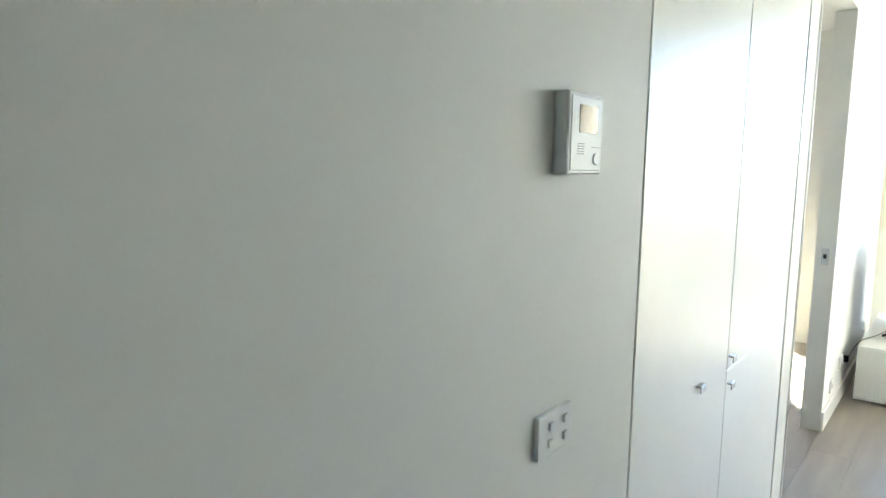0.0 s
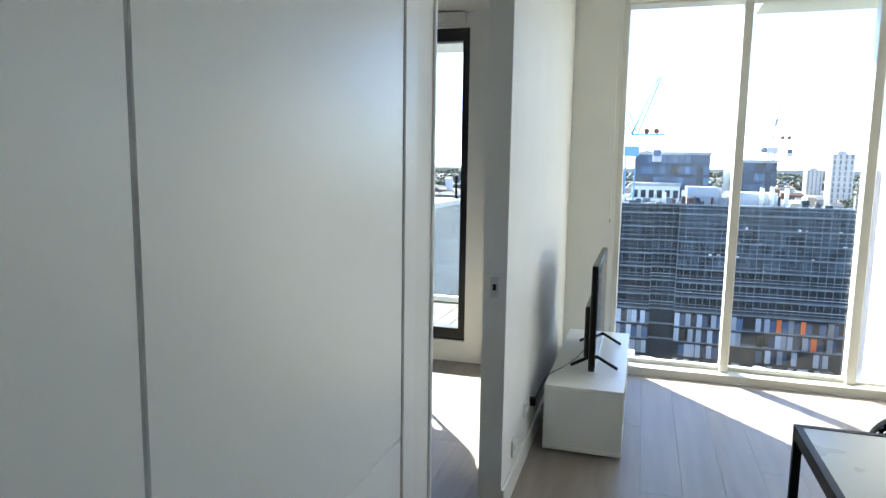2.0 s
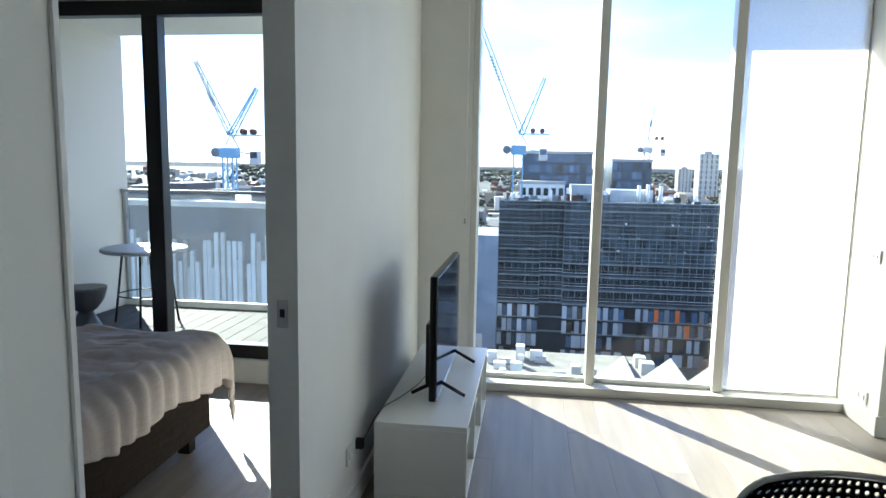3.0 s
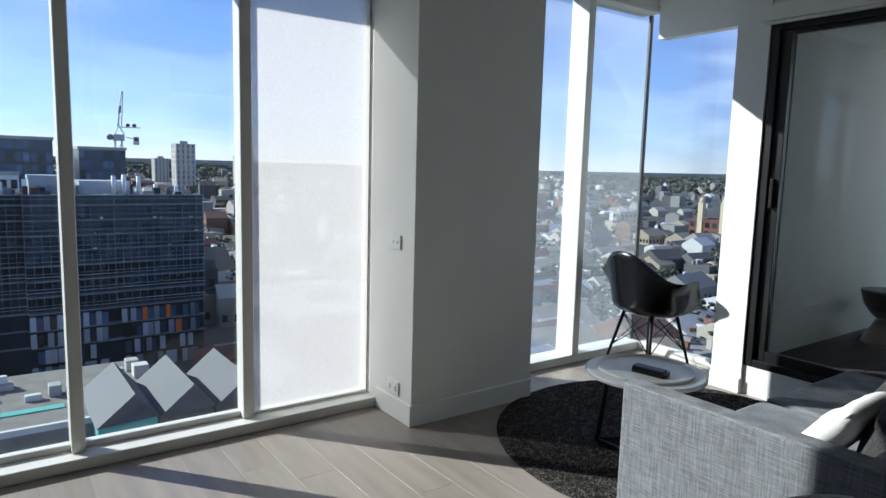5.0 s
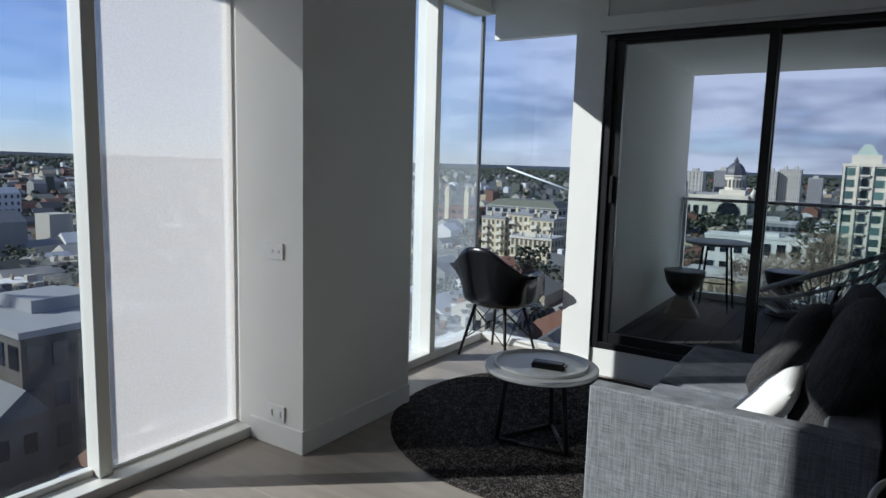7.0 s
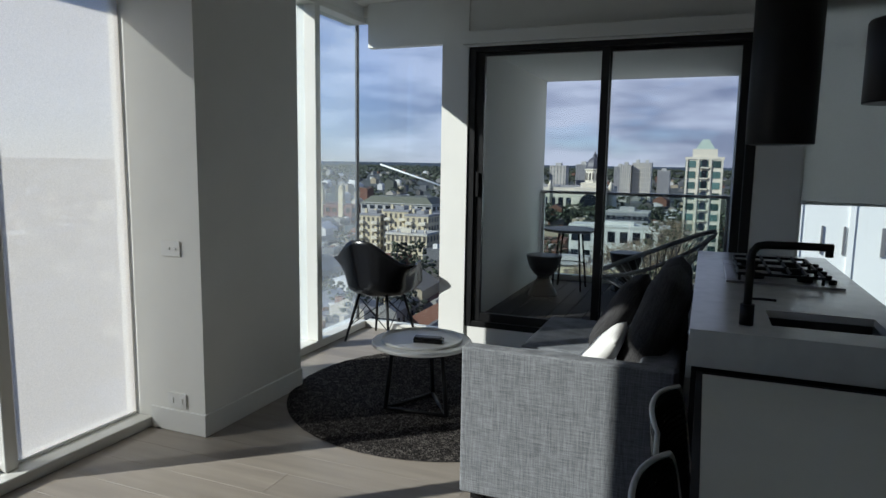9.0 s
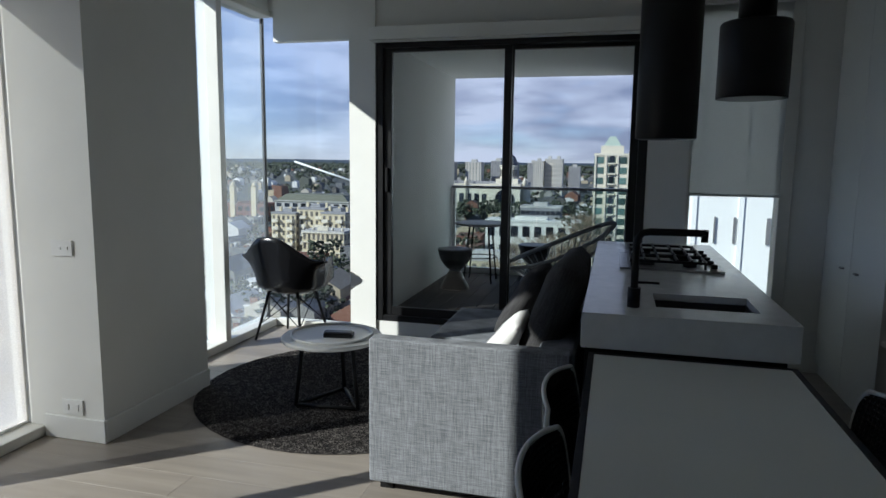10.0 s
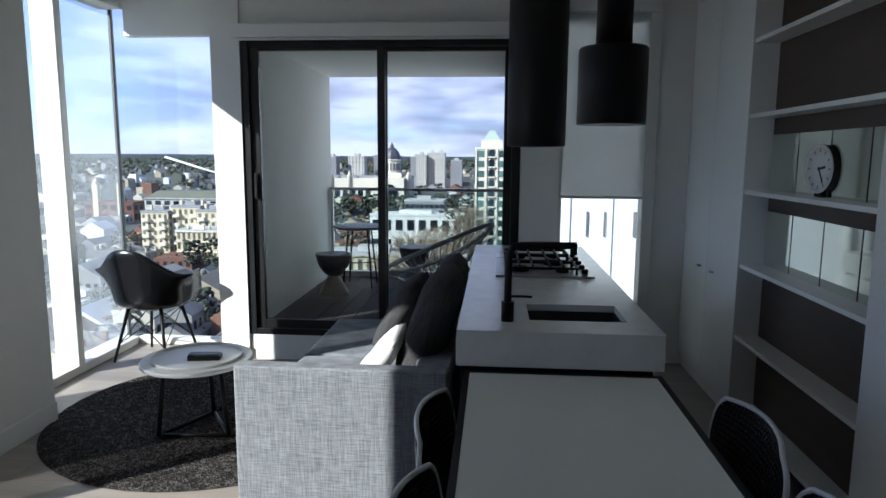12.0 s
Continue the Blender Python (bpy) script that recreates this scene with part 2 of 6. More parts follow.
M_WHITE = pbr("white_plastic", (0.80, 0.80, 0.78), 0.35, var=0.02, bump=0)
M_GREYPL = pbr("grey_cane", (0.30, 0.31, 0.33), 0.5)
M_POT = pbr("dark_stool_glaze", (0.022, 0.022, 0.025), 0.4)
M_ORANGE = pbr("orange_panel", (0.75, 0.16, 0.03), 0.5)
G_WIN = glass_mat("window_glass", dust=0.002)
G_CORNER = glass_mat("dusty_corner_glass", dust=0.07)
G_DOOR = glass_mat("tinted_door_glass", (0.90, 0.92, 0.92))
G_RAIL = glass_mat("balustrade_glass", (0.90, 0.95, 0.94))
M_BLIND = blind_mat("white_sunscreen_blind", (0.87, 0.835, 0.80), 0.64, 0.42)
# the scattering film in this glass stands in for milky sky glare
G_MILKY = glass_mat("milky_balustrade_glass", (0.92, 0.95, 0.96), 0.022)
M_BLIND2 = blind_mat("kitchen_blind_fabric", (0.62, 0.63, 0.60), 0.25, 0.22)


# ---- building helpers ----
def add_box(bm, x0, x1, y0, y1, z0, z1, bevel=0.0, seg=2):
    vs = [bm.verts.new((x, y, z)) for x in (x0, x1) for y in (y0, y1) for z in (z0, z1)]
    fs = [bm.faces.new([vs[i] for i in q]) for q in ((0, 1, 3, 2), (4, 6, 7, 5), (0, 4, 5, 1), (2, 3, 7, 6), (0, 2, 6, 4), (1, 5, 7, 3))]
    if bevel:
        es = list({e for f in fs for e in f.edges})
        bmesh.ops.bevel(bm, geom=es, offset=bevel, segments=seg, profile=0.7, affect="EDGES")
    return bm


def box(x0, x1, y0, y1, z0, z1, bevel=0.0, seg=2):
    return add_box(bmesh.new(), x0, x1, y0, y1, z0, z1, bevel, seg)


def add_tube(bm, a, b, r0, r1=None, n=10, caps=True):
    a, b = Vector(a), Vector(b)
    r1 = r0 if r1 is None else r1
    q = (b - a).to_track_quat("Z", "Y")
    rings = []
    for p, r in ((a, r0), (b, r1)):
        rings.append([bm.verts.new(p + q @ Vector((r * math.cos(i * math.tau / n), r * math.sin(i * math.tau / n), 0))) for i in range(n)])
    for i in range(n):
        f = bm.faces.new((rings[0][i], rings[0][(i + 1) % n], rings[1][(i + 1) % n], rings[1][i]))
        f.smooth = True
    if caps:
        bm.faces.new(rings[0][::-1])
        bm.faces.new(rings[1])
    return bm


def tube(a, b, r0, r1=None, n=10):
    return add_tube(bmesh.new(), a, b, r0, r1, n)


def add_bar(bm, pts, r, n=8, closed=False):
    """A round bar along a line of points."""
    pts = [Vector(p) for p in pts]
    rings = []
    for i, p in enumerate(pts):
        if closed:
            d = pts[(i + 1) % len(pts)] - pts[i - 1]
        else:
            d = pts[min(i + 1, len(pts) - 1)] - pts[max(i - 1, 0)]
        q = d.to_track_quat("Z", "Y")
        rings.append([bm.verts.new(p + q @ Vector((r * math.cos(k * math.tau / n), r * math.sin(k * math.tau / n), 0))) for k in range(n)])
    last = len(pts) if closed else len(pts) - 1
    for i in range(last):
        a, b = rings[i], rings[(i + 1) % len(pts)]
        shift = min(range(n), key=lambda s: (a[0].co - b[s].co).length)
        for k in range(n):
            f = bm.faces.new((a[k], a[(k + 1) % n], b[(k + 1 + shift) % n], b[(k + shift) % n]))
            f.smooth = True
    if not closed:
        bm.faces.new(rings[0][::-1])
        bm.faces.new(rings[-1])
    return bm


def bar(pts, r, n=8, closed=False):
    return add_bar(bmesh.new(), pts, r, n, closed)


def lathe(profile, n=32, smooth=True):
    """A turned shape from rows of (radius, height)."""
    bm = bmesh.new()
    rings = [[bm.verts.new((r * math.cos(i * math.tau / n), r * math.sin(i * math.tau / n), z)) for i in range(n)] for r, z in profile]
    for a, b in zip(rings, rings[1:]):
        for i in range(n):
            bm.faces.new((a[i], a[(i + 1) % n], b[(i + 1) % n], b[i])).smooth = smooth
    bm.faces.new(rings[0][::-1])
    bm.faces.new(rings[-1])
    return bm


def cushion_bm(w, h, d, puff=0.5, n=14, crease=0.012, seed=0):
    """A stuffed cushion, w x h, d thick in the middle, pinched at the seams."""
    bm = bmesh.new()
    front, back = {}, {}
    for i in range(n + 1):
        for j in range(n + 1):
            u, v = i / n * 2 - 1, j / n * 2 - 1
            edge = (1 - u ** 4) * (1 - v ** 4)
            pull = 1 - 0.06 * (abs(u) ** 3 * abs(v) ** 3) + 0.03 * (1 - abs(u * v))
            t = d / 2 * edge ** puff + crease * noise.noise(Vector((u * 2.2 + seed, v * 2.2, seed)))
            t = max(t, 0.004)
            x, y = u * w / 2 * pull, v * h / 2 * pull
            front[i, j] = bm.verts.new((x, y, t))
            back[i, j] = front[i, j] if i in (0, n) or j in (0, n) else bm.verts.new((x, y, -t))
    for i in range(n):
        for j in range(n):
            for side, flip in ((front, 1), (back, -1)):
                q = [side[i, j], side[i + 1, j], side[i + 1, j + 1], side[i, j + 1]][::flip]
                bm.faces.new(q).smooth = True
    return bm


def link(name, bm, material, parent=None, label=""):
    me = bpy.data.meshes.new(name)
    bmesh.ops.recalc_face_normals(bm, faces=bm.faces)
    bm.to_mesh(me)
    bm.free()
    me.materials.append(material)
    ob = new(name, me)
    if parent:
        ob.parent = parent
    if label:
        tagged(ob, label)
    return ob


def part(name, bm, material, parent, label=""):
    return link(name, bm, material, parent, label)


def setting(name, bm, material, label, category):
    return tagged(link(name, bm, material), label, category, kind="structure")


def thing(name, label, category, at=(0, 0, 0), turn=0.0, group=""):
    e = new(name)
    e.empty_display_size = 0.1
    e.matrix_world = pose(*at, 0, 0, turn)
    return tagged(e, label, category, group)


def quick(name, data, parent, x=0.0, y=0.0, z=0.0):
    """Another object on a shared mesh."""
    ob = new(name, data)
    ob.parent = parent
    ob.location = (x, y, z)
    return ob


# ---- shell of the flat ----
CEIL = 2.72
NORTH = 4.76      # inner face of the balcony door wall
KITCHEN = 4.95    # kitchen window wall
EAST = 4.19       # face of the shelf wall

floor = setting("floor", box(-0.02, 7.6, -0.1, 5.12, -0.25, -0.006), M_GAP, "limed oak plank floor with a matt finish", "floor")
setting("ceiling", box(-0.2, 7.7, -0.1, 5.2, CEIL, CEIL + 0.2), M_CEIL, "flat white plaster ceiling", "ceiling")
bm = box(0.0, 2.2, -0.1, 0.0, 0.0, CEIL)
add_box(bm, 2.2, 3.21, -0.1, 0.0, 2.28, CEIL)
setting("wall_south", bm, M_WALL, "white painted partition wall behind the television", "wall")
setting("wall_hall_1", box(4.955, 7.6, -0.12, 0.0, 0.0, CEIL), M_WALL, "white painted hallway wall", "wall")
setting("wall_hall_2", box(3.21, 3.42, -0.62, 0.0, 0.0, CEIL), M_WALL, "white painted wall end beside the bedroom door", "wall")
setting("wall_hall_3", box(3.42, 4.955, -0.64, -0.60, 0.0, CEIL), M_WALL, "white wall behind the built-in cupboard", "wall")
setting("bulkhead_hall", box(3.424, 4.951, -0.60, -0.002, 2.66, CEIL), M_WALL, "white filler above the cupboard doors", "bulkhead")
bm = box(4.19, 4.62, -0.0 + 1.45, 2.6, 0.0, CEIL)
add_box(bm, 4.62, 4.72, 2.6, 5.12, 0.0, CEIL)
add_box(bm, 4.62, 7.6, 1.45, 1.57, 0.0, CEIL)
add_box(bm, 4.19, 4.62, 2.6, 4.97, 2.55, CEIL)
setting("wall_east", bm, M_WALL, "white painted wall beside the shelves", "wall")
setting("wall_entry", box(7.6, 7.72, -0.12, 1.57, 0, CEIL), M_WALL, "white painted wall at the end of the hallway", "wall")
# west side: nib, column, spandrels above the glass
bm = box(-0.25, 0.0, 0.0, 0.33, 0.0, CEIL)
add_box(bm, -0.25, 0.0, 0.33, 2.65, 2.64, CEIL)
add_box(bm, -0.17, 0.0, 3.52, 5.12, 2.63, CEIL)
add_box(bm, -0.17, 0.36, 2.65, 3.52, -0.1, CEIL)
# unseen outer stub, added so the column's shadow edge falls right on the floor
add_box(bm, -0.30, -0.17, 3.0, 3.52, -0.1, CEIL)
setting("wall_west", bm, M_WALL, "white painted window wall with a boxed column", "wall")
# north side: pillar, wall under and over the balcony door, kitchen window wall
bm = box(0.82, 1.03, NORTH - 0.02, 5.08, 0.0, CEIL)
add_box(bm, 1.03, 3.0, NORTH, NORTH + 0.17, 2.30, CEIL)
add_box(bm, 1.03, 3.0, NORTH, NORTH + 0.17, 0.0, 0.19)
add_box(bm, 3.0, 3.27, NORTH, 5.10, 0.0, CEIL)
add_box(bm, 3.27, 3.96, KITCHEN, KITCHEN + 0.15, 2.50, CEIL)
add_box(bm, 3.27, 3.96, KITCHEN, KITCHEN + 0.15, 0.0, 0.40)
add_box(bm, 3.96, 4.62, KITCHEN, KITCHEN + 0.15, 0.0, CEIL)
add_box(bm, 0.0, 0.82, 5.02, 5.14, 2.63, CEIL)
setting("wall_north", bm, M_WALL, "white painted wall around the balcony door and kitchen window", "wall")
setting("bulkhead", box(0.08, 0.82, 4.94, 5.015, 2.37, CEIL, 0.004), M_WALL, "boxed white blind pelmet over the corner glass", "bulkhead")
# unseen slab over the western glass, added to cast the high shadow edge on blind and column
setting("window_hood", box(-0.78, -0.25, 1.25, 3.0, 2.645, 2.9), M_LIGHTCONC, "unseen pale concrete slab added to shade the tops of the windows", "facade")

# baseboards
for name, b in (("baseboard", (0.36, 0.374, 2.648, 3.52, 0.0, 0.12)), ("baseboard", (0.0, 0.374, 2.634, 2.648, 0.0, 0.12)), ("baseboard", (0.0, 2.2, 0.0, 0.014, 0.0, 0.11)),
                ("baseboard", (5.0, 7.6, 0.0, 0.014, 0.0, 0.11)), ("baseboard", (4.62, 7.6, 1.436, 1.45, 0.0, 0.11)), ("baseboard", (0.82, 1.03, 4.724, 4.738, 0.0, 0.1))):
    setting(name, box(*b, 0.003, 1), M_TRIM, "white painted skirting board", "baseboard")

# edge beads of the door opening
setting("trim", box(3.196, 3.214, -0.1, 0.006, 0.0, 2.28, 0.003, 1), M_TRIM, "white door jamb with a rounded bead", "trim")
setting("trim", box(3.34, 3.42, -0.02, 0.006, 0.0, CEIL, 0.003, 1), M_TRIM, "white filler panel beside the cupboard", "trim")


# ---- windows ----
def window(name, label, rails, panes, frame_mat, glass):
    w = tagged(new(name), label, "window", kind="structure")
    for k, r in enumerate(rails):
        part("window_frame", box(*r, 0.004, 1), frame_mat, w)
    for p in panes:
        g = part("pane", box(*p), glass, w)
        g.visible_shadow = False
    return w


XI, XO = 0.0, -0.17
XM = -0.07    # inner face of the uprights, behind the sill ledge
rails = [(XO, XI, 0.33, 0.37, 0.0, 2.64), (XO, XI, 0.37, 2.646, 0.0, 0.055), (XO, XI, 0.37, 2.646, 2.585, 2.64), (XO, -0.125, 2.625, 2.646, 0.055, 2.585),
         (XO, XM, 1.095, 1.152, 0.055, 2.585), (XO, XM, 1.885, 1.945, 0.055, 2.585)]
panes = [(-0.150, -0.144, a, b, 0.05, 2.59) for a, b in ((0.365, 1.10), (1.147, 1.89), (1.94, 2.63))]
rails += [(XO, -0.12, 0.37, 1.095, 0.055, 0.085), (XO, -0.12, 1.152, 1.885, 0.055, 0.085), (XO, -0.135, 1.945, 2.625, 0.055, 0.07)]
window("window_1", "floor-to-ceiling window in white aluminium frames", rails, panes, M_FRAME, G_WIN)
rails = [(XO, XI, 3.52, 5.06, 0.0, 0.06), (XO, XI, 3.52, 5.06, 2.585, 2.63), (XO, XI, 4.285, 4.35, 0.06, 2.585), (XO, XI, 3.52, 3.56, 0.06, 2.585),
         (0.0, 0.82, 5.04, 5.12, 0.0, 0.06), (0.0, 0.82, 5.04, 5.12, 2.585, 2.63), (0.78, 0.82, 5.06, 5.12, 0.06, 2.585)]
panes = [(-0.10, -0.094, 3.55, 4.29, 0.05, 2.59), (-0.10, -0.094, 4.345, 5.08, 0.05, 2.59), (-0.094, 0.79, 5.08, 5.086, 0.05, 2.59)]
w2 = window("window_2", "corner window in white frames with a frameless glass corner", rails, panes, M_FRAME, G_WIN)
for g in [o for o in w2.children if o.name.startswith("pane")][:2]:
    g.data.materials[0] = G_CORNER
part("corner_post", box(-0.115, -0.088, 5.066, 5.096, 0.05, 2.59, 0.003, 1), M_BLACKFRAME, w2, "slim black corner joint")
# sliding balcony door
sd = tagged(new("door_1"), "closed black-framed glass sliding door to the balcony", "sliding door", kind="structure")
Y0, Y1 = NORTH - 0.006, NORTH + 0.12
for r in ((1.03, 1.085, Y0, Y1, 0.19, 2.30), (1.085, 2.94, Y0, Y1, 2.262, 2.30), (1.085, 2.94, Y0, Y1, 0.19, 0.235), (2.94, 3.0, Y0, Y1, 0.19, 2.30)):
    part("door_frame", box(*r, 0.003, 1), M_BLACKFRAME, sd)
for a, b, y in ((1.085, 2.05, 4.78), (1.995, 2.94, 4.83)):
    for r in ((a, a + 0.062, y, y + 0.04, 0.235, 2.262), (b - 0.055, b, y, y + 0.04, 0.235, 2.262), (a + 0.062, b - 0.055, y, y + 0.04, 0.235, 0.30), (a + 0.062, b - 0.055, y, y + 0.04, 2.235, 2.262)):
        part("sash_rail", box(*r, 0.003, 1), M_BLACKFRAME, sd)
    g = part("pane", box(a + 0.055, b - 0.05, y + 0.017, y + 0.023, 0.28, 2.245), G_DOOR, sd)
    g.visible_shadow = False
part("door_handle", box(1.105, 1.125, 4.745, 4.78, 1.2, 1.38, 0.005), M_BLACK, sd, "black pull handle")
# kitchen window
rails = [(3.27, 3.31, KITCHEN - 0.02, KITCHEN + 0.12, 0.40, 2.5), (3.88, 3.96, KITCHEN - 0.03, KITCHEN + 0.12, 0.40, 2.5), (3.31, 3.88, KITCHEN - 0.02, KITCHEN + 0.12, 0.40, 0.45), (3.31, 3.88, KITCHEN - 0.02, KITCHEN + 0.12, 2.45, 2.5)]
window("window_3", "narrow kitchen window in a pale frame", rails, [(3.30, 3.89, KITCHEN + 0.05, KITCHEN + 0.056, 0.44, 2.46)], M_FRAME, G_WIN)


def roller_blind(label, cloth, cassette, bar_box, mat, cord=None):
    t = thing("roller_blind", label, "blind")
    if cloth:
        part("cloth", box(*cloth), mat, t)
    if cassette:
        part("cassette", box(*cassette, 0.006), M_TRIM, t)
    if bar_box:
        part("bottom_bar", box(*bar_box, 0.003, 1), M_TRIM, t)
    if cord:
        part("cord", tube((*cord[:2], cord[2]), (*cord[:2], cord[3]), 0.004, n=6), M_TRIM, t)
        part("cord_weight", lathe([(0.002, 0), (0.008, 0.004), (0.008, 0.03), (0.003, 0.036)], 10), M_STEEL, t).location = (*cord[:2], cord[2] - 0.03)
    return t


roller_blind("lowered white sunscreen roller blind in front of the glass", (-0.112, -0.110, 1.95, 2.635, 0.065, 2.58), None, (-0.117, -0.103, 1.95, 2.635, 0.057, 0.072), M_BLIND)
roller_blind("raised white roller blind over the balcony door", None, (1.0, 2.96, 4.67, 4.745, 2.31, 2.40), (1.02, 2.94, 4.70, 4.722, 2.294, 2.309), M_BLIND)
roller_blind("half-lowered grey roller blind on the kitchen window", (3.30, 3.89, 4.922, 4.924, 1.23, 2.5), (3.28, 3.94, 4.87, 4.93, 2.5, 2.58), (3.30, 3.89, 4.917, 4.929, 1.215, 1.235), M_BLIND2)
roller_blind("raised blind with a hanging white cord beside the window", None, (0.004, 0.06, 0.36, 1.9, 2.60, 2.70), None, M_BLIND, (0.03, 0.30, 1.12, 2.62))
# ---- built-in hall cupboard ----
cup = thing("hall_cupboard", "tall white satin built-in cupboard with closed doors", "cupboard", (4.19, -0.3, 0))
leaves = []
for a, b, z0, z1 in ((3.424, 4.222, 0.06, 0.8438), (3.424, 4.222, 0.8462, 2.655), (4.228, 4.951, 0.06, 2.655)):
    leaves.append(part("door", box(a - 4.19, b - 4.19, 0.282, 0.302, z0, z1, 0.002, 1), M_SATIN, cup))
part("plinth", box(3.424 - 4.19, 4.951 - 4.19, 0.25, 0.28, 0, 0.055), M_SATIN, cup)
for leaf, x, z in zip(leaves, (4.195, 4.195, 4.50), (0.80, 0.885, 0.87)):
    bmh = box(x - 4.19 - 0.02, x - 4.19 + 0.02, 0.302, 0.318, z, z + 0.006, 0.002, 1)
    add_box(bmh, x - 4.19 - 0.02, x - 4.19 + 0.02, 0.314, 0.318, z - 0.016, z + 0.003, 0.002, 1)
    part("handle", bmh, M_STEEL, leaf, "small steel lip handle")

ic = thing("intercom_panel", "white wall-mounted video intercom with a dark screen", "intercom", (5.2745, 0.0, 1.505))
part("housing", box(-0.0605, 0.0605, 0.0, 0.028, -0.0655, 0.0655, 0.006, 3), M_WHITE, ic)
part("face_plate", box(-0.053, 0.053, 0.027, 0.0295, -0.059, 0.059, 0.001, 1), M_WHITE, ic, "glossy white face plate")
part("screen", box(-0.036, 0.027, 0.029, 0.0305, 0.001, 0.046, 0.0005, 1), M_SCREEN, ic, "dark glossy screen")
for k in range(5):
    part("speaker_slot", box(0.008, 0.030, 0.029, 0.0303, -0.017 - 0.004 * k, -0.0155 - 0.004 * k), M_GREYPL, ic)
part("button_seam", box(-0.05, -0.018, 0.029, 0.0303, -0.0215, -0.0205), M_GREYPL, ic)
part("handset_button", lathe([(0.010, 0), (0.010, 0.002), (0.008, 0.003)], 20), M_WHITE, ic).matrix_local = pose(-0.034, 0.029, -0.040, -90)


def wall_plate(name, label, at, turn, w, h, buttons):
    t = thing(name, label, "switch" if "switch" in name else "socket", at, turn)
    part("plate", box(-w / 2, w / 2, 0.0, 0.010, -h / 2, h / 2, 0.003, 2), M_WHITE, t)
    for x, z, bw, bh in buttons:
        part("button", box(x - bw / 2, x + bw / 2, 0.009, 0.0145, z - bh / 2, z + bh / 2, 0.001, 1), M_WHITE, t)
    return t


wall_plate("light_switch", "white four-button switch plate on the hall wall", (5.305, 0.0, 1.005), 0, 0.115, 0.075, [(x, z, 0.012, 0.014) for x in (-0.03, 0.02) for z in (-0.015, 0.015)])
wall_plate("light_switch", "white switch plate on the column", (0.172, 2.65, 0.988), 180, 0.125, 0.078, [(-0.03, 0, 0.022, 0.014), (0.012, 0, 0.022, 0.014)])
wall_plate("power_socket", "white double power socket low on the column", (0.177, 2.65, 0.172), 180, 0.125, 0.078, [(x, 0.0, 0.02, 0.03) for x in (-0.03, 0.03)])
wall_plate("power_socket", "white power socket behind the television bench", (1.62, 0.0, 0.27), 0, 0.115, 0.075, [(x, 0.0, 0.02, 0.03) for x in (-0.03, 0.03)])
wall_plate("power_socket", "white socket low on the partition wall", (1.95, 0.0, 0.20), 0, 0.075, 0.075, [(0, 0.0, 0.02, 0.03)])
lk = thing("door_strike", "steel strike plate in the end of the partition wall", "strike plate", (2.2, -0.05, 0.985))
part("plate", box(0.0, 0.004, -0.018, 0.018, -0.045, 0.045, 0.001, 1), M_STEEL, lk)
# black patch on the plate stands for the darkness inside the hole
part("latch_hole", box(0.003, 0.0055, -0.008, 0.008, -0.012, 0.014), M_BLACK, lk, "black patch for the shade in the latch hole")

# ---- television corner ----
tv = thing("television_bench", "low white lacquered television bench with open shelves", "tv stand", (0.88, 0.275, 0))
W, D = 0.62, 0.20
part("top", box(-W, W, -D, D, 0.338, 0.36, 0.002, 1), M_SATIN, tv)
part("bottom", box(-W, W, -D, D, 0.014, 0.036, 0.002, 1), M_SATIN, tv)
part("back", box(-W, W, -D, -D + 0.012, 0.036, 0.338), M_SATIN, tv)
for x in (-W, -0.22, 0.20, W - 0.02):
    part("divider", box(x, x + 0.02, -D + 0.012, D, 0.036, 0.338, 0.001, 1), M_SATIN, tv)
part("shelf", box(-W + 0.02, W - 0.02, -D + 0.012, D - 0.02, 0.18, 0.196), M_SATIN, tv)
for x in (-0.55, 0.55):
    for y in (-0.14, 0.14):
        part("foot", tube((x, y, 0), (x, y, 0.015), 0.02), M_BLACK, tv)

tel = thing("television", "black flat-screen television, switched off, on splayed feet", "television", (0.87, 0.30, 0.36))
TW = 0.44
tcab = part("cabinet", box(-TW, TW, -0.022, 0.012, 0.03, 0.605, 0.01, 2), M_PLASTIC, tel)
part("screen", box(-TW + 0.012, TW - 0.012, 0.0115, 0.0145, 0.047, 0.593), M_SCREEN, tcab, "dark glossy screen")
part("bezel", box(-TW, TW, 0.010, 0.0165, 0.03, 0.045, 0.002, 1), M_STEEL, tcab, "slim silver lower bezel")
part("rear_bulge", box(-0.32, 0.32, -0.058, -0.021, 0.07, 0.36, 0.015, 2), M_PLASTIC, tel)
for x in (-0.272, 0.272):
    for y in (-0.128, 0.128):
        part("leg", bar([(x, y * 0.05, 0.075), (x, y * 0.45, 0.047), (x, y, 0.009)], 0.009), M_BLACK, tel)
cb = thing("power_cable", "black television cable drooping to the wall socket", "cable", (1.2, 0.2, 0.36))
part("cord", bar([(-0.15, 0.06, 0.11), (-0.05, 0.0, 0.05), (0.04, -0.07, 0.014), (0.12, -0.118, 0.005), (0.20, -0.145, -0.02), (0.27, -0.165, -0.07), (0.325, -0.17, -0.09)], 0.0022, 6), M_BLACK, cb)
part("plug", box(0.31, 0.345, -0.20, -0.165, -0.11, -0.07, 0.005), M_BLACK, cb)

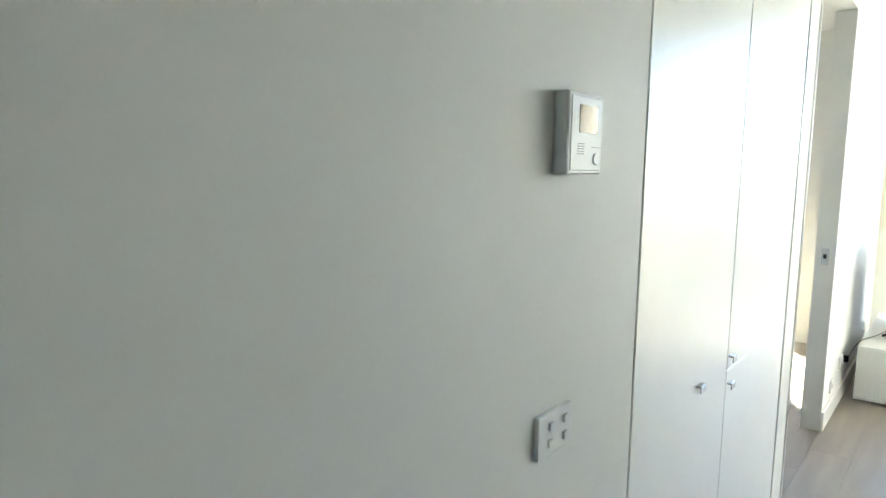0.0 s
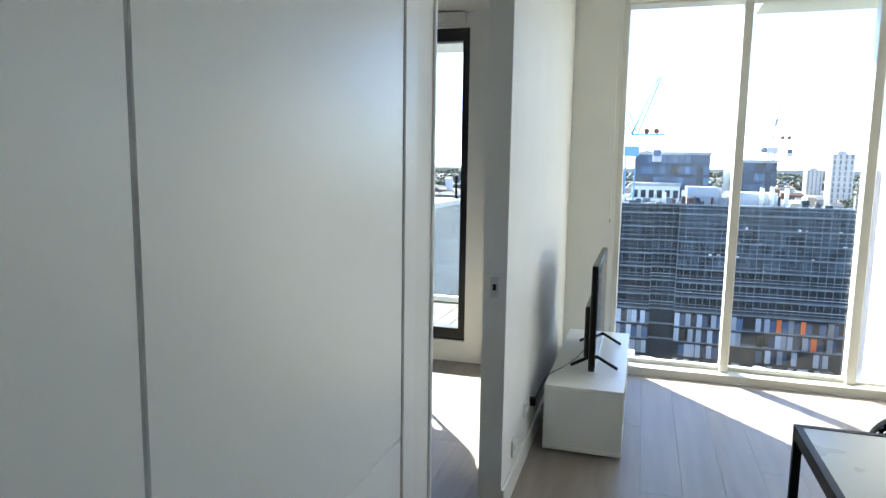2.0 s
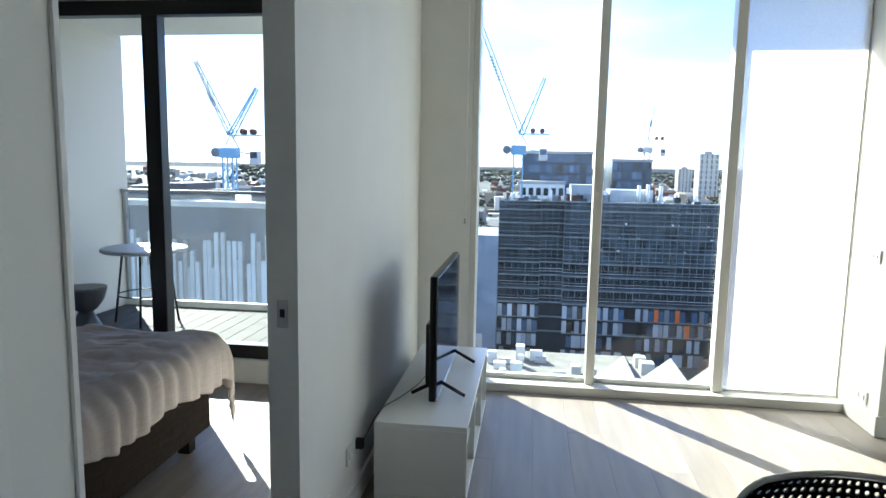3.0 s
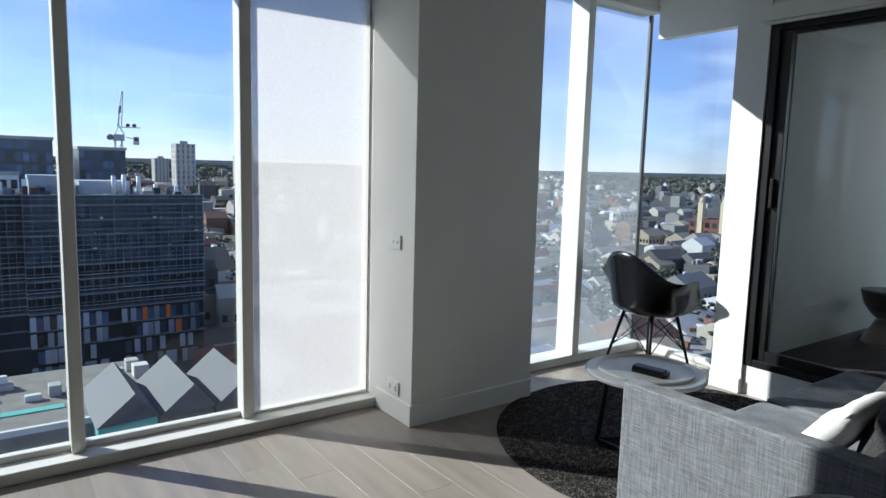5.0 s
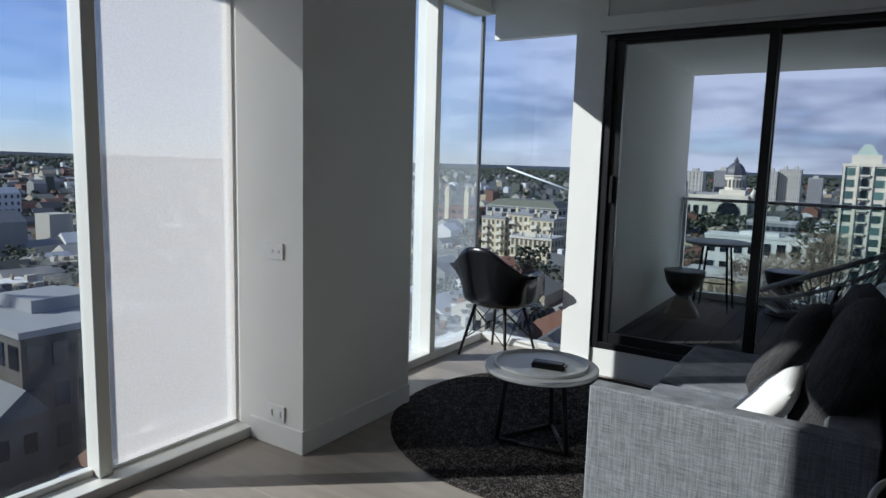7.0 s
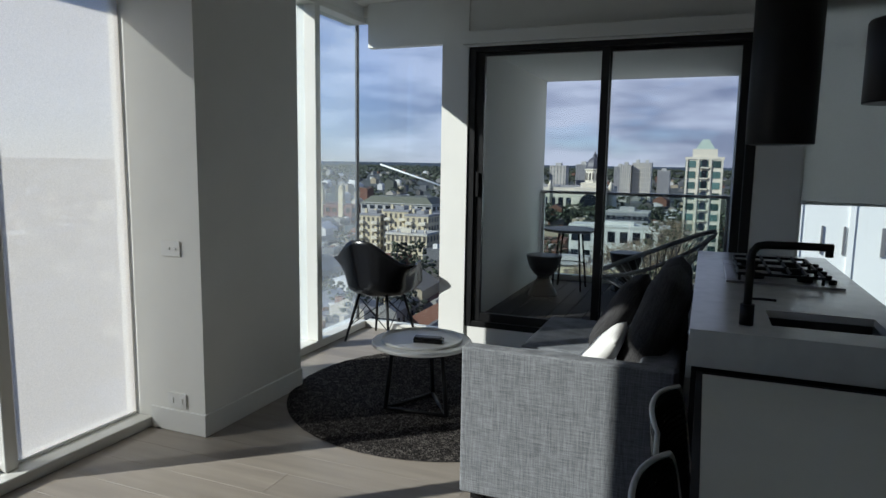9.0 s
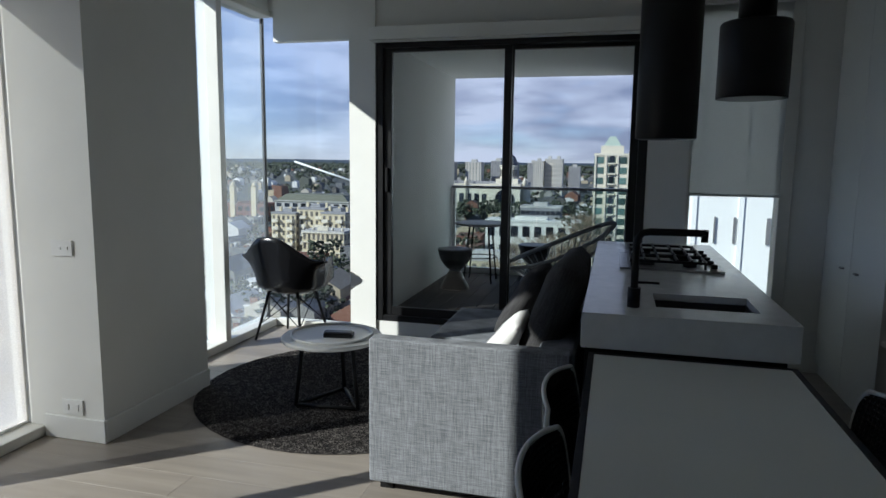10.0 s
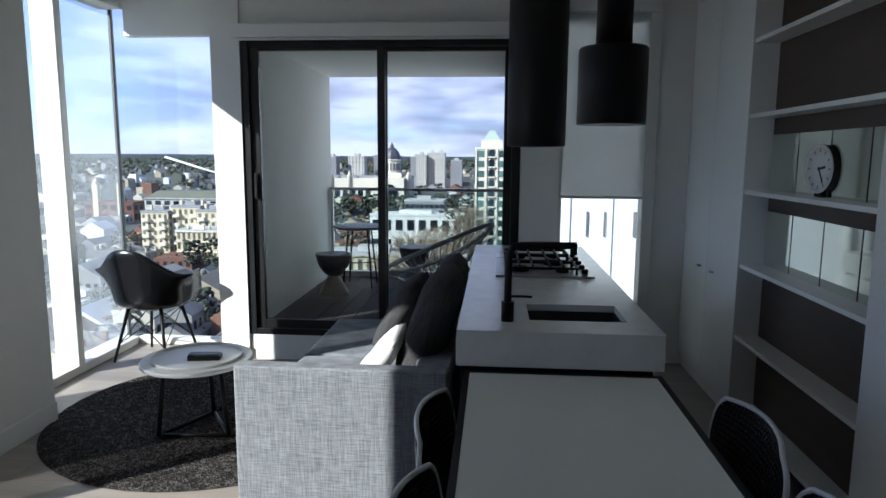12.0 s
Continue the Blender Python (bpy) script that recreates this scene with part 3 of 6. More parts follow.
# ---- dining table and chairs ----
tb = thing("dining_table", "dining table with pale laminate top and slim black frame", "table", (3.08, 1.705, 0))
TX, TY = 0.35, 0.735
part("tabletop", box(-TX + 0.02, TX - 0.02, -TY + 0.02, TY - 0.02, 0.725, 0.742, 0.001, 1), M_TABLE, tb)
for r in ((-TX, -TX + 0.02, -TY, TY), (TX - 0.02, TX, -TY, TY), (-TX + 0.02, TX - 0.02, -TY, -TY + 0.02), (-TX + 0.02, TX - 0.02, TY - 0.02, TY)):
    part("frame_rail", box(*r, 0.705, 0.744, 0.001, 1), M_BLACK, tb)
for x in (-TX + 0.012, TX - 0.012):
    for y in (-TY + 0.012, TY - 0.012):
        part("leg", box(x - 0.0115, x + 0.0115, y - 0.0115, y + 0.0115, 0, 0.705, 0.001, 1), M_BLACK, tb)


def chair_shell(u, v):
    """Back panel: u across (-1..1), v up (0..1); faces +x, base at the seat's rear edge."""
    f = min(1.0, v / 0.66)
    w = 0.155 + 0.115 * f * f * (3 - 2 * f)
    if v > 0.70:
        w *= math.sqrt(1 - 0.42 * ((v - 0.70) / 0.30) ** 2.4)
    y = u * w
    x = -0.20 - 0.10 * v + 0.045 * u * u + 0.03 * v * v
    return Vector((x, y, 0.44 + 0.345 * v - 0.018 * u * u * v))


def perforated(fn, nu, nv, u0, u1, v0, v1, share=0.33):
    """A panel with a grid of eight-sided holes."""
    bm = bmesh.new()
    grid = {}

    def vert(i, j):
        if (i, j) not in grid:
            grid[i, j] = bm.verts.new(fn(u0 + (u1 - u0) * i / (2 * nu), v0 + (v1 - v0) * j / (2 * nv)))
        return grid[i, j]

    for a in range(nu):
        for b in range(nv):
            outer = [vert(2 * a + i, 2 * b + j) for i, j in ((0, 0), (1, 0), (2, 0), (2, 1), (2, 2), (1, 2), (0, 2), (0, 1))]
            inner = []
            for k in range(8):
                an = math.radians(225 + 45 * k)
                inner.append(bm.verts.new(fn(u0 + (u1 - u0) * (a + 0.5 + share * math.cos(an)) / nu, v0 + (v1 - v0) * (b + 0.5 + share * math.sin(an)) / nv)))
            for k in range(8):
                bm.faces.new((outer[k], outer[(k + 1) % 8], inner[(k + 1) % 8], inner[k])).smooth = True
    return bm


def solid_panel(fn, nu, nv, u0, u1, v0, v1):
    bm = bmesh.new()
    g = [[bm.verts.new(fn(u0 + (u1 - u0) * i / nu, v0 + (v1 - v0) * j / nv)) for j in range(nv + 1)] for i in range(nu + 1)]
    for i in range(nu):
        for j in range(nv):
            bm.faces.new((g[i][j], g[i + 1][j], g[i + 1][j + 1], g[i][j + 1])).smooth = True
    return bm


def thicken(ob, d):
    m = ob.modifiers.new("thickness", "SOLIDIFY")
    m.thickness, m.offset = d, 0
    return ob


def dining_chair(at, turn):
    c = thing("dining_chair", "black perforated shell dining chair pushed in at the table", "chair", at, turn, "chairs round the table")
    seat = lambda u, v: Vector((-0.20 + 0.42 * v, u * (0.20 + 0.03 * math.sin(v * 3)), 0.44 - 0.02 * math.sin(v * math.pi) - 0.03 * max(0, v - 0.8) * 3 + 0.02 * u * u))
    thicken(part("seat", solid_panel(seat, 10, 10, -1, 1, 0, 1), M_PLASTIC, c), 0.012)
    thicken(part("lower_back", solid_panel(chair_shell, 16, 6, -0.95, 0.95, 0.0, 0.22), M_PLASTIC, c), 0.010)
    thicken(part("backrest", perforated(chair_shell, 25, 14, -0.95, 0.95, 0.22, 0.97, 0.31), M_PLASTIC, c, "black back with rows of small round holes"), 0.010)
    edge = [chair_shell(-0.97, k / 24) for k in range(24)] + [chair_shell(-0.97 + 1.94 * k / 14, 0.995) for k in range(0, 15)] + [chair_shell(0.97, k / 24) for k in range(23, -1, -1)]
    part("rim", bar(edge, 0.0072, 8), M_GREYRIM, c, "pale grey rim")
    for x, y, tx, ty in ((-0.16, -0.16, -0.23, -0.21), (-0.16, 0.16, -0.23, 0.21), (0.15, -0.16, 0.21, -0.21), (0.15, 0.16, 0.21, 0.21)):
        part("leg", tube((tx, ty, 0), (x, y, 0.43), 0.010, 0.012), M_BLACK, c)
    return c


ch = dining_chair((2.89, 1.95, 0), -5)
copy_thing(ch, pose(2.89, 1.43, 0, 0, 0, -5))
copy_thing(ch, pose(3.335, 1.98, 0, 0, 0, 180))
copy_thing(ch, pose(3.335, 1.41, 0, 0, 0, 180))

pl = thing("pendant_lamp", "matt black cylinder pendant lamp over the table", "pendant lamp", (3.080, 1.65, 1.583))
part("shade", lathe([(0.070, 0.0), (0.0745, 0.004), (0.0745, 0.157), (0.0715, 0.162), (0.042, 0.162)], 40), M_BLACK, pl)
part("stem", lathe([(0.0385, 0.16), (0.0385, CEIL - 1.583)], 32), M_BLACK, pl)
part("lower_ring", lathe([(0.066, -0.002), (0.0745, -0.002), (0.0745, 0.002), (0.066, 0.002)], 40), M_BLACK, pl)
hd = thing("range_hood", "large matt black cylinder range hood hanging over the hob", "range hood", (3.045, 3.75, 1.565))
part("duct", lathe([(0.150, 0.0), (0.156, 0.005), (0.156, CEIL - 1.565)], 48), M_BLACK, hd)
part("filter", lathe([(0.14, 0.004), (0.14, -0.002), (0.02, -0.004)], 32), M_DARKSTEEL, hd)

# ---- kitchen island ----
isl = thing("kitchen_island", "long kitchen island with a thick pale stone top", "kitchen island", (3.07, 3.6, 0))
X, Y = 0.37, 1.15
sx0, sx1, sy0, sy1 = -0.10, 0.27, -0.98, -0.70
for r in ((-X, X, -Y, sy0), (-X, sx0, sy0, sy1), (sx1, X, sy0, sy1), (-X, X, sy1, Y)):
    part("worktop", box(*r, 0.862, 0.89), M_STONE, isl)
part("end_apron", box(-X, X, -Y - 0.004, -Y + 0.02, 0.757, 0.8895, 0.001, 1), M_STONE, isl)
part("side_apron", box(-X - 0.003, -X + 0.02, -Y + 0.02, Y, 0.757, 0.861), M_STONE, isl)
part("side_apron", box(X - 0.02, X + 0.003, -Y + 0.02, Y, 0.757, 0.861), M_STONE, isl)
part("body", box(-X + 0.03, X - 0.03, -Y + 0.05, Y - 0.002, 0.0, 0.60), M_SATIN, isl)
part("shadow_gap", box(-X + 0.021, X - 0.032, -Y + 0.03, -Y + 0.048, 0.02, 0.757), M_BLACK, isl, "black recessed end panel")
part("side_panel", box(-X + 0.012, -X + 0.029, -Y + 0.05, Y - 0.002, 0.02, 0.757), M_BLACK, isl, "black recessed side panel")
for k in range(4):
    y0 = -Y + 0.06 + k * 0.56
    part("drawer_front", box(X - 0.03, X - 0.012, y0, y0 + 0.55, 0.10, 0.74, 0.002, 1), M_SATIN, isl)
sk = thing("kitchen_sink", "dark undermount sink bowl set in the stone top", "sink", (3.07, 3.6, 0.862))
bms = box(sx0 - 0.01, sx0 + 0.004, sy0 - 0.01, sy1 + 0.01, -0.20, -0.002)
for r in ((sx1 - 0.004, sx1 + 0.01, sy0 - 0.01, sy1 + 0.01), (sx0, sx1, sy0 - 0.01, sy0 + 0.004), (sx0, sx1, sy1 - 0.004, sy1 + 0.01)):
    add_box(bms, *r, -0.20, -0.002)
add_box(bms, sx0 - 0.01, sx1 + 0.01, sy0 - 0.01, sy1 + 0.01, -0.215, -0.201)
part("bowl", bms, M_DARKSTEEL, sk)
part("drain", lathe([(0.04, 0), (0.04, 0.004), (0.02, 0.005)], 24), M_STEEL, sk).location = (0.08, -0.84, -0.2)
tp = thing("kitchen_tap", "matt black square-neck mixer tap on the worktop", "tap", (2.885, 2.60, 0.89))
part("base", tube((0, 0, 0), (0, 0, 0.075), 0.024, n=20), M_BLACK, tp)
part("spout", bar([(0, 0, 0.06), (0, 0, 0.24), (0.004, 0, 0.265), (0.02, 0.003, 0.285), (0.045, 0.005, 0.29), (0.15, 0.02, 0.29), (0.255, 0.035, 0.288)], 0.014, 12), M_BLACK, tp)
part("nozzle", tube((0.245, 0.034, 0.288), (0.245, 0.034, 0.255), 0.013, n=12), M_BLACK, tp)
part("lever", bar([(0.0, 0, 0.095), (0.05, -0.01, 0.098), (0.09, -0.015, 0.098)], 0.005, 8), M_BLACK, tp)
hb = thing("gas_hob", "steel gas hob with black cast-iron pan supports", "hob", (3.095, 3.88, 0.89))
part("tray", box(-0.255, 0.255, -0.37, 0.37, 0.0, 0.012, 0.004), M_STEEL, hb)
for x, y, r in ((-0.12, -0.22, 0.045), (-0.12, 0.22, 0.045), (0.08, 0.0, 0.06), (0.1, 0.25, 0.035), (0.1, -0.25, 0.035)):
    part("burner", lathe([(r, 0.012), (r, 0.024), (r * 0.8, 0.03), (r * 0.75, 0.036)], 24), M_BLACK, hb).location = (x, y, 0)
for y in (-0.24, 0.0, 0.24):
    grate = part("pan_support", box(-0.206, -0.194, y - 0.105, y + 0.105, 0.038, 0.052, 0.002, 1), M_BLACK, hb)
    part("grate_bar", box(0.164, 0.176, y - 0.105, y + 0.105, 0.038, 0.052, 0.002, 1), M_BLACK, grate)
    for dy in (-0.1, 0.1):
        part("grate_bar", box(-0.2, 0.17, y + dy - 0.006, y + dy + 0.006, 0.0385, 0.0525, 0.002, 1), M_BLACK, grate)
    for dx in (-0.13, -0.06, 0.03, 0.10):
        part("grate_bar", box(dx - 0.005, dx + 0.005, y - 0.1, y + 0.1, 0.042, 0.060, 0.002, 1), M_BLACK, grate)
    for dx in (-0.195, 0.165):
        for dy in (-0.095, 0.095):
            part("grate_foot", box(dx - 0.006, dx + 0.006, y + dy - 0.006, y + dy + 0.006, 0.012, 0.04), M_BLACK, grate)
for k in range(5):
    part("knob", lathe([(0.017, 0.012), (0.017, 0.03), (0.013, 0.034)], 18), M_BLACK, hb).location = (0.215, -0.28 + k * 0.14, 0)

# ---- shelves and pantry ----
sh = thing("bookshelf", "built-in open shelves with a dark brown back, mostly empty", "bookshelf", (4.40, 3.25, 0))
for z in (0.10, 0.505, 0.915, 1.325, 1.735, 2.13, 2.52):
    part("shelf", box(-0.20, -0.07, -0.647, 0.63, z - 0.011, z + 0.011, 0.001, 1), M_SATIN, sh)
part("side_panel", box(-0.21, -0.035, 0.63, 0.65, 0.0, 2.548, 0.001, 1), M_SATIN, sh)
part("back", box(-0.07, -0.035, -0.648, 0.63, 0.0, 2.548), M_BROWN, sh, "dark brown back board")
for z in (0.926, 1.336):
    for k in range(4):
        y0 = 0.61 - k * 0.318
        part("mirror_strip", box(-0.080, -0.0705, max(y0 - 0.306, -0.645), y0, z + 0.001, z + 0.30), M_MIRROR, sh, "narrow mirror panel")
ck = thing("desk_clock", "round white clock with a dark back standing on the shelf", "clock", (4.308, 3.27, 1.3365), 0)
face = part("case", lathe([(0.0, -0.016), (0.098, -0.016), (0.108, -0.008), (0.110, 0.010), (0.106, 0.014)], 48), M_PLASTIC, ck)
dial = part("dial", lathe([(0.0, 0.0145), (0.098, 0.0145), (0.098, 0.012)], 48), M_WHITE, ck, "white dial")
ring = part("ring", lathe([(0.097, 0.012), (0.109, 0.012), (0.111, 0.018), (0.107, 0.023), (0.099, 0.020), (0.097, 0.0125)], 48), M_TRIM, ck, "white rounded ring")
turn_clock = Matrix.Translation((0, 0, 0.128)) @ Matrix.Rotation(radians(-86), 4, "Z") @ Matrix.Rotation(radians(90), 4, "X")
for o in (face, dial, ring):
    o.matrix_local = turn_clock
for an, ln, wd in ((-80, 0.05, 0.006), (-150, 0.07, 0.0045)):
    hnd = part("clock_pointer", box(-wd, wd, -0.01, ln, 0.0150, 0.0165), M_BLACK, ck)
    hnd.matrix_local = turn_clock @ Matrix.Rotation(radians(an), 4, "Z")
for k in range(12):
    tick = part("hour_mark", box(-0.004, 0.004, 0.074, 0.092, 0.0146, 0.0155), M_GREYPL, ck)
    tick.matrix_local = turn_clock @ Matrix.Rotation(k * math.tau / 12, 4, "Z")
part("stand", box(-0.014, 0.016, -0.03, 0.03, 0.0, 0.022, 0.003, 1), M_PLASTIC, ck, "small black stand")
pn = thing("pantry_cupboard", "tall white pantry cupboard with two closed doors", "cupboard", (4.40, 4.43, 0))
part("carcass", box(-0.18, 0.21, -0.527, 0.517, 0.0, 2.548), M_SATIN, pn)
for a, b, y in ((-0.527, -0.004, -0.13), (0.0, 0.517, 0.12)):
    leaf = part("door", box(-0.205, -0.184, a, b, 0.08, 2.545, 0.002, 1), M_SATIN, pn)
    part("handle", box(-0.225, -0.204, y - 0.02, y + 0.02, 0.80, 0.812, 0.002, 1), M_STEEL, leaf, "small steel lip handle")

# ---- lounge ----
sf = thing("sofa", "light grey tweed sofa with square arms", "sofa", (2.24, 3.52, 0))
part("base", box(-0.41, 0.41, -0.95, 0.95, 0.07, 0.27, 0.015), M_SOFA, sf)
part("arm", box(-0.42, 0.42, -0.975, -0.895, 0.055, 0.695, 0.016, 3), M_SOFA, sf)
part("backrest", box(0.27, 0.43, -0.83, 0.83, 0.15, 0.66, 0.03, 3), M_SOFA, sf)
for y, half in ((-0.452, 0.436), (0.40, 0.40)):
    part("seat_cushion", box(-0.43, 0.27, y - half, y + half, 0.27, 0.445, 0.04, 4), M_SEAT, sf, "grey seat cushion")
for x in (-0.36, 0.36):
    for y in (-0.88, 0.88):
        part("foot", box(x - 0.03, x + 0.03, y - 0.03, y + 0.03, 0.0, 0.07), M_BLACK, sf)


def cushion(label, mat, w, h, d, m, seed):
    t = thing("cushion", label, "cushion")
    t.matrix_world = m
    part("cover", cushion_bm(w, h, d, 0.5, seed=seed), mat, t)
    return t


cushion("large charcoal back cushion leaning on the sofa", M_CUSH, 0.66, 0.56, 0.20, pose(2.54, 3.17, 0.715, 70, 0, -90), 1)
cushion("large charcoal back cushion leaning on the sofa", M_CUSH, 0.66, 0.54, 0.20, pose(2.545, 3.92, 0.665, 74, 0, -90), 2)
cushion("small charcoal cushion on the sofa seat", M_CUSH, 0.44, 0.46, 0.14, pose(2.335, 3.66, 0.66, 60, 0, -94), 4)
cushion("white linen scatter cushion leaning against the dark one", M_WHITECUSH, 0.40, 0.38, 0.10, pose(2.30, 3.02, 0.575, 50, 0, -90), 3)

bmr = bmesh.new()
rings_n, seg = 38, 96
cols = []
for k in range(rings_n * 2 + 1):
    r = 0.95 * k / (rings_n * 2)
    z = 0.010 if k % 2 else 0.016
    if k == rings_n * 2:
        z = 0.003
    cols.append([bmr.verts.new((r * math.cos(i * math.tau / seg), r * math.sin(i * math.tau / seg), z + 0.0015 * math.sin(i * 9 + k))) for i in range(seg)] if k else [bmr.verts.new((0, 0, z))])
for i in range(seg):
    bmr.faces.new((cols[0][0], cols[1][i], cols[1][(i + 1) % seg])).smooth = True
for a, b in zip(cols[1:], cols[2:]):
    for i in range(seg):
        bmr.faces.new((a[i], b[i], b[(i + 1) % seg], a[(i + 1) % seg])).smooth = True
rug = link("rug", bmr, M_RUG)
rug.location = (1.25, 3.75, 0.001)
tagged(rug, "round braided charcoal and grey rug on the oak floor", "rug")

ct = thing("coffee_table", "round white coffee table with black angled legs on the rug", "coffee table", (1.24, 3.46, 0.014), 15)
part("tabletop", lathe([(0.275, 0.385), (0.29, 0.39), (0.29, 0.405), (0.285, 0.41)], 56), M_TRIM, ct)
part("tray_rim", lathe([(0.225, 0.409), (0.235, 0.409), (0.237, 0.425), (0.230, 0.427), (0.226, 0.412)], 56), M_TRIM, ct)
for k in range(3):
    an = math.radians(200 + 120 * k)
    cx, cy = math.cos(an), math.sin(an)
    part("leg", bar([(0.17 * cx, 0.17 * cy, 0.388), (0.215 * cx, 0.215 * cy, 0.01)], 0.013, 8), M_BLACK, ct)
    a2 = math.radians(200 + 120 * (k + 1))
    part("floor_rail", bar([(0.215 * cx, 0.215 * cy, 0.013), (0.215 * math.cos(a2), 0.215 * math.sin(a2), 0.013)], 0.011, 8), M_BLACK, ct)
bk = thing("remote_control_case", "dark folded pouch lying on the tray", "pouch", (1.30, 3.42, 0.426), 10)
part("pouch", box(-0.085, 0.085, -0.035, 0.035, 0.0, 0.028, 0.011, 3), M_PLASTIC, bk)
part("flap", box(-0.08, 0.075, -0.03, 0.02, 0.026, 0.036, 0.004, 2), M_POT, bk)

# moulded armchair: facing +y before turning
ac = thing("shell_armchair", "black moulded plastic armchair on black dowel legs by the corner window", "armchair", (0.32, 4.74, 0), -8)


def shell(u, v):
    """u: round the shell from left arm over the back to the right arm (-1..1); v: from seat centre to rim (0..1)."""
    phi = 134 * abs(u)
    sn, cs_ = math.sin(radians(phi)), math.cos(radians(phi))
    side = math.copysign(1.0, u)
    dome = max(0.0, math.cos(radians(min(90.0, phi * 90 / 50)))) ** 1.1
    f = min(1.0, max(0.0, (phi - 112) / 22))
    drop = f * f * (3 - 2 * f)
    wing = math.exp(-((phi - 62) / 20) ** 2)
    rx, ry = 0.315 * abs(sn) ** 0.75, (-0.275 * cs_ if cs_ > 0 else -0.31 * cs_)
    sx, sy = 0.262 * abs(sn) ** 0.8, -0.235 * cs_
    seat = min(1.0, v / 0.34)
    lift = max(0.0, (v - 0.34) / 0.66)
    go = 0.80 * lift ** 0.55 + 0.20 * lift ** 4
    x = sx * seat + (rx - sx) * go + 0.11 * wing * lift ** 4
    y = sy * seat + (ry - sy) * go - 0.03 * dome * lift
    rim = 0.67 + 0.18 * dome - 0.19 * drop
    z = 0.375 + 0.052 * seat ** 3 + (rim - 0.427) * lift ** (1.1 + 0.25 * wing)
    return Vector((side * x, y, z))


thicken(part("shell", solid_panel(shell, 40, 14, -1, 1, 0, 1), M_PLASTIC, ac), 0.008)
lip = lambda u, v: Vector((u * 0.20, 0.06 + v * 0.20, 0.418 + 0.012 * u * u - 0.03 * v * v))
thicken(part("seat_front", solid_panel(lip, 12, 8, -1, 1, 0, 1), M_PLASTIC, ac), 0.008)
tips = [(-0.215, -0.21), (0.215, -0.21), (0.205, 0.20), (-0.205, 0.20)]
for x, y in tips:
    part("leg", tube((x, y, 0), (x * 0.62, y * 0.6, 0.395), 0.009, 0.014), M_BLACK, ac)
for a, b in ((0, 1), (1, 2), (2, 3), (3, 0)):
    pa, pb = tips[a], tips[b]
    part("brace_wire", tube((pa[0] * 0.87, pa[1] * 0.87, 0.13), (pb[0] * 0.64, pb[1] * 0.64, 0.37), 0.004, n=6), M_BLACK, ac)
    part("brace_wire", tube((pb[0] * 0.87, pb[1] * 0.87, 0.13), (pa[0] * 0.64, pa[1] * 0.64, 0.37), 0.004, n=6), M_BLACK, ac)
# ---- bedroom ----
bfloor = setting("floor_bedroom", box(0.15, 4.4, -3.6, -0.1, -0.25, -0.006), M_GAP, "limed oak plank floor of the bedroom", "floor")
setting("ceiling_bedroom", box(0.0, 4.4, -3.7, -0.1, 2.56, 2.72), M_CEIL, "flat white bedroom ceiling", "ceiling")
bm = box(-0.05, 0.15, -0.72, -0.1, 0.0, 2.56)
add_box(bm, -0.05, 0.15, -3.1, -0.72, 0.0, 0.16)
add_box(bm, -0.05, 0.15, -3.1, -0.72, 2.46, 2.56)
add_box(bm, -0.05, 0.15, -3.6, -3.1, 0.0, 2.56)
setting("wall_bedroom_west", bm, M_WALL, "white bedroom wall around the glazed balcony door", "wall")
setting("wall_bedroom_south", box(0.0, 4.4, -3.7, -3.6, 0.0, 2.56), M_WALL, "white bedroom wall", "wall")
setting("wall_bedroom_east", box(4.3, 4.4, -3.6, -0.64, 0.0, 2.56), M_WALL, "white bedroom wall behind the bed head", "wall")
bd = tagged(new("door_2"), "black-framed glazed balcony door in the bedroom", "glazed door", kind="structure")
for r in ((-3.1, -0.72, 0.16, 0.25), (-3.1, -0.72, 2.37, 2.46), (-0.78, -0.72, 0.25, 2.37), (-1.79, -1.68, 0.25, 2.37), (-3.1, -3.04, 0.25, 2.37)):
    part("door_frame", box(0.03, 0.12, *r, 0.003, 1), M_BLACKFRAME, bd)
for a, b in ((-1.69, -0.77), (-3.05, -1.78)):
    part("pane", box(0.07, 0.076, a, b, 0.24, 2.38), G_WIN, bd).visible_shadow = False
part("door_handle", bar([(0.12, -0.80, 1.24), (0.16, -0.80, 1.24), (0.16, -0.80, 1.40), (0.12, -0.80, 1.40)], 0.009), M_BLACK, bd, "black lever pull")
roller_blind("raised white roller blind over the bedroom door", None, (0.155, 0.23, -3.0, -0.74, 2.47, 2.55), (0.18, 0.20, -2.98, -0.76, 2.455, 2.469), M_BLIND)

bed = thing("bed", "bed with a crumpled taupe duvet on a dark fabric base", "bed", (2.06, -1.67, 0))
part("base", box(-0.98, 1.0, -0.78, 0.78, 0.10, 0.33, 0.015), M_BEDBASE, bed)
part("mattress", box(-0.98, 1.0, -0.77, 0.77, 0.33, 0.52, 0.04, 3), M_WHITECUSH, bed)
for x in (-0.88, 0.9):
    for y in (-0.7, 0.7):
        part("foot", box(x - 0.03, x + 0.03, y - 0.03, y + 0.03, 0.0, 0.10), M_BLACK, bed)
part("headboard", box(1.0, 1.08, -0.82, 0.82, 0.05, 1.05, 0.02), M_BEDBASE, bed)


def drape(s, r=0.10):
    """How far out and down a cloth lies at s along it past a rounded edge."""
    a = min(s / r, math.pi / 2)
    return r * math.sin(a), r * (1 - math.cos(a)) + max(0.0, s - r * math.pi / 2)


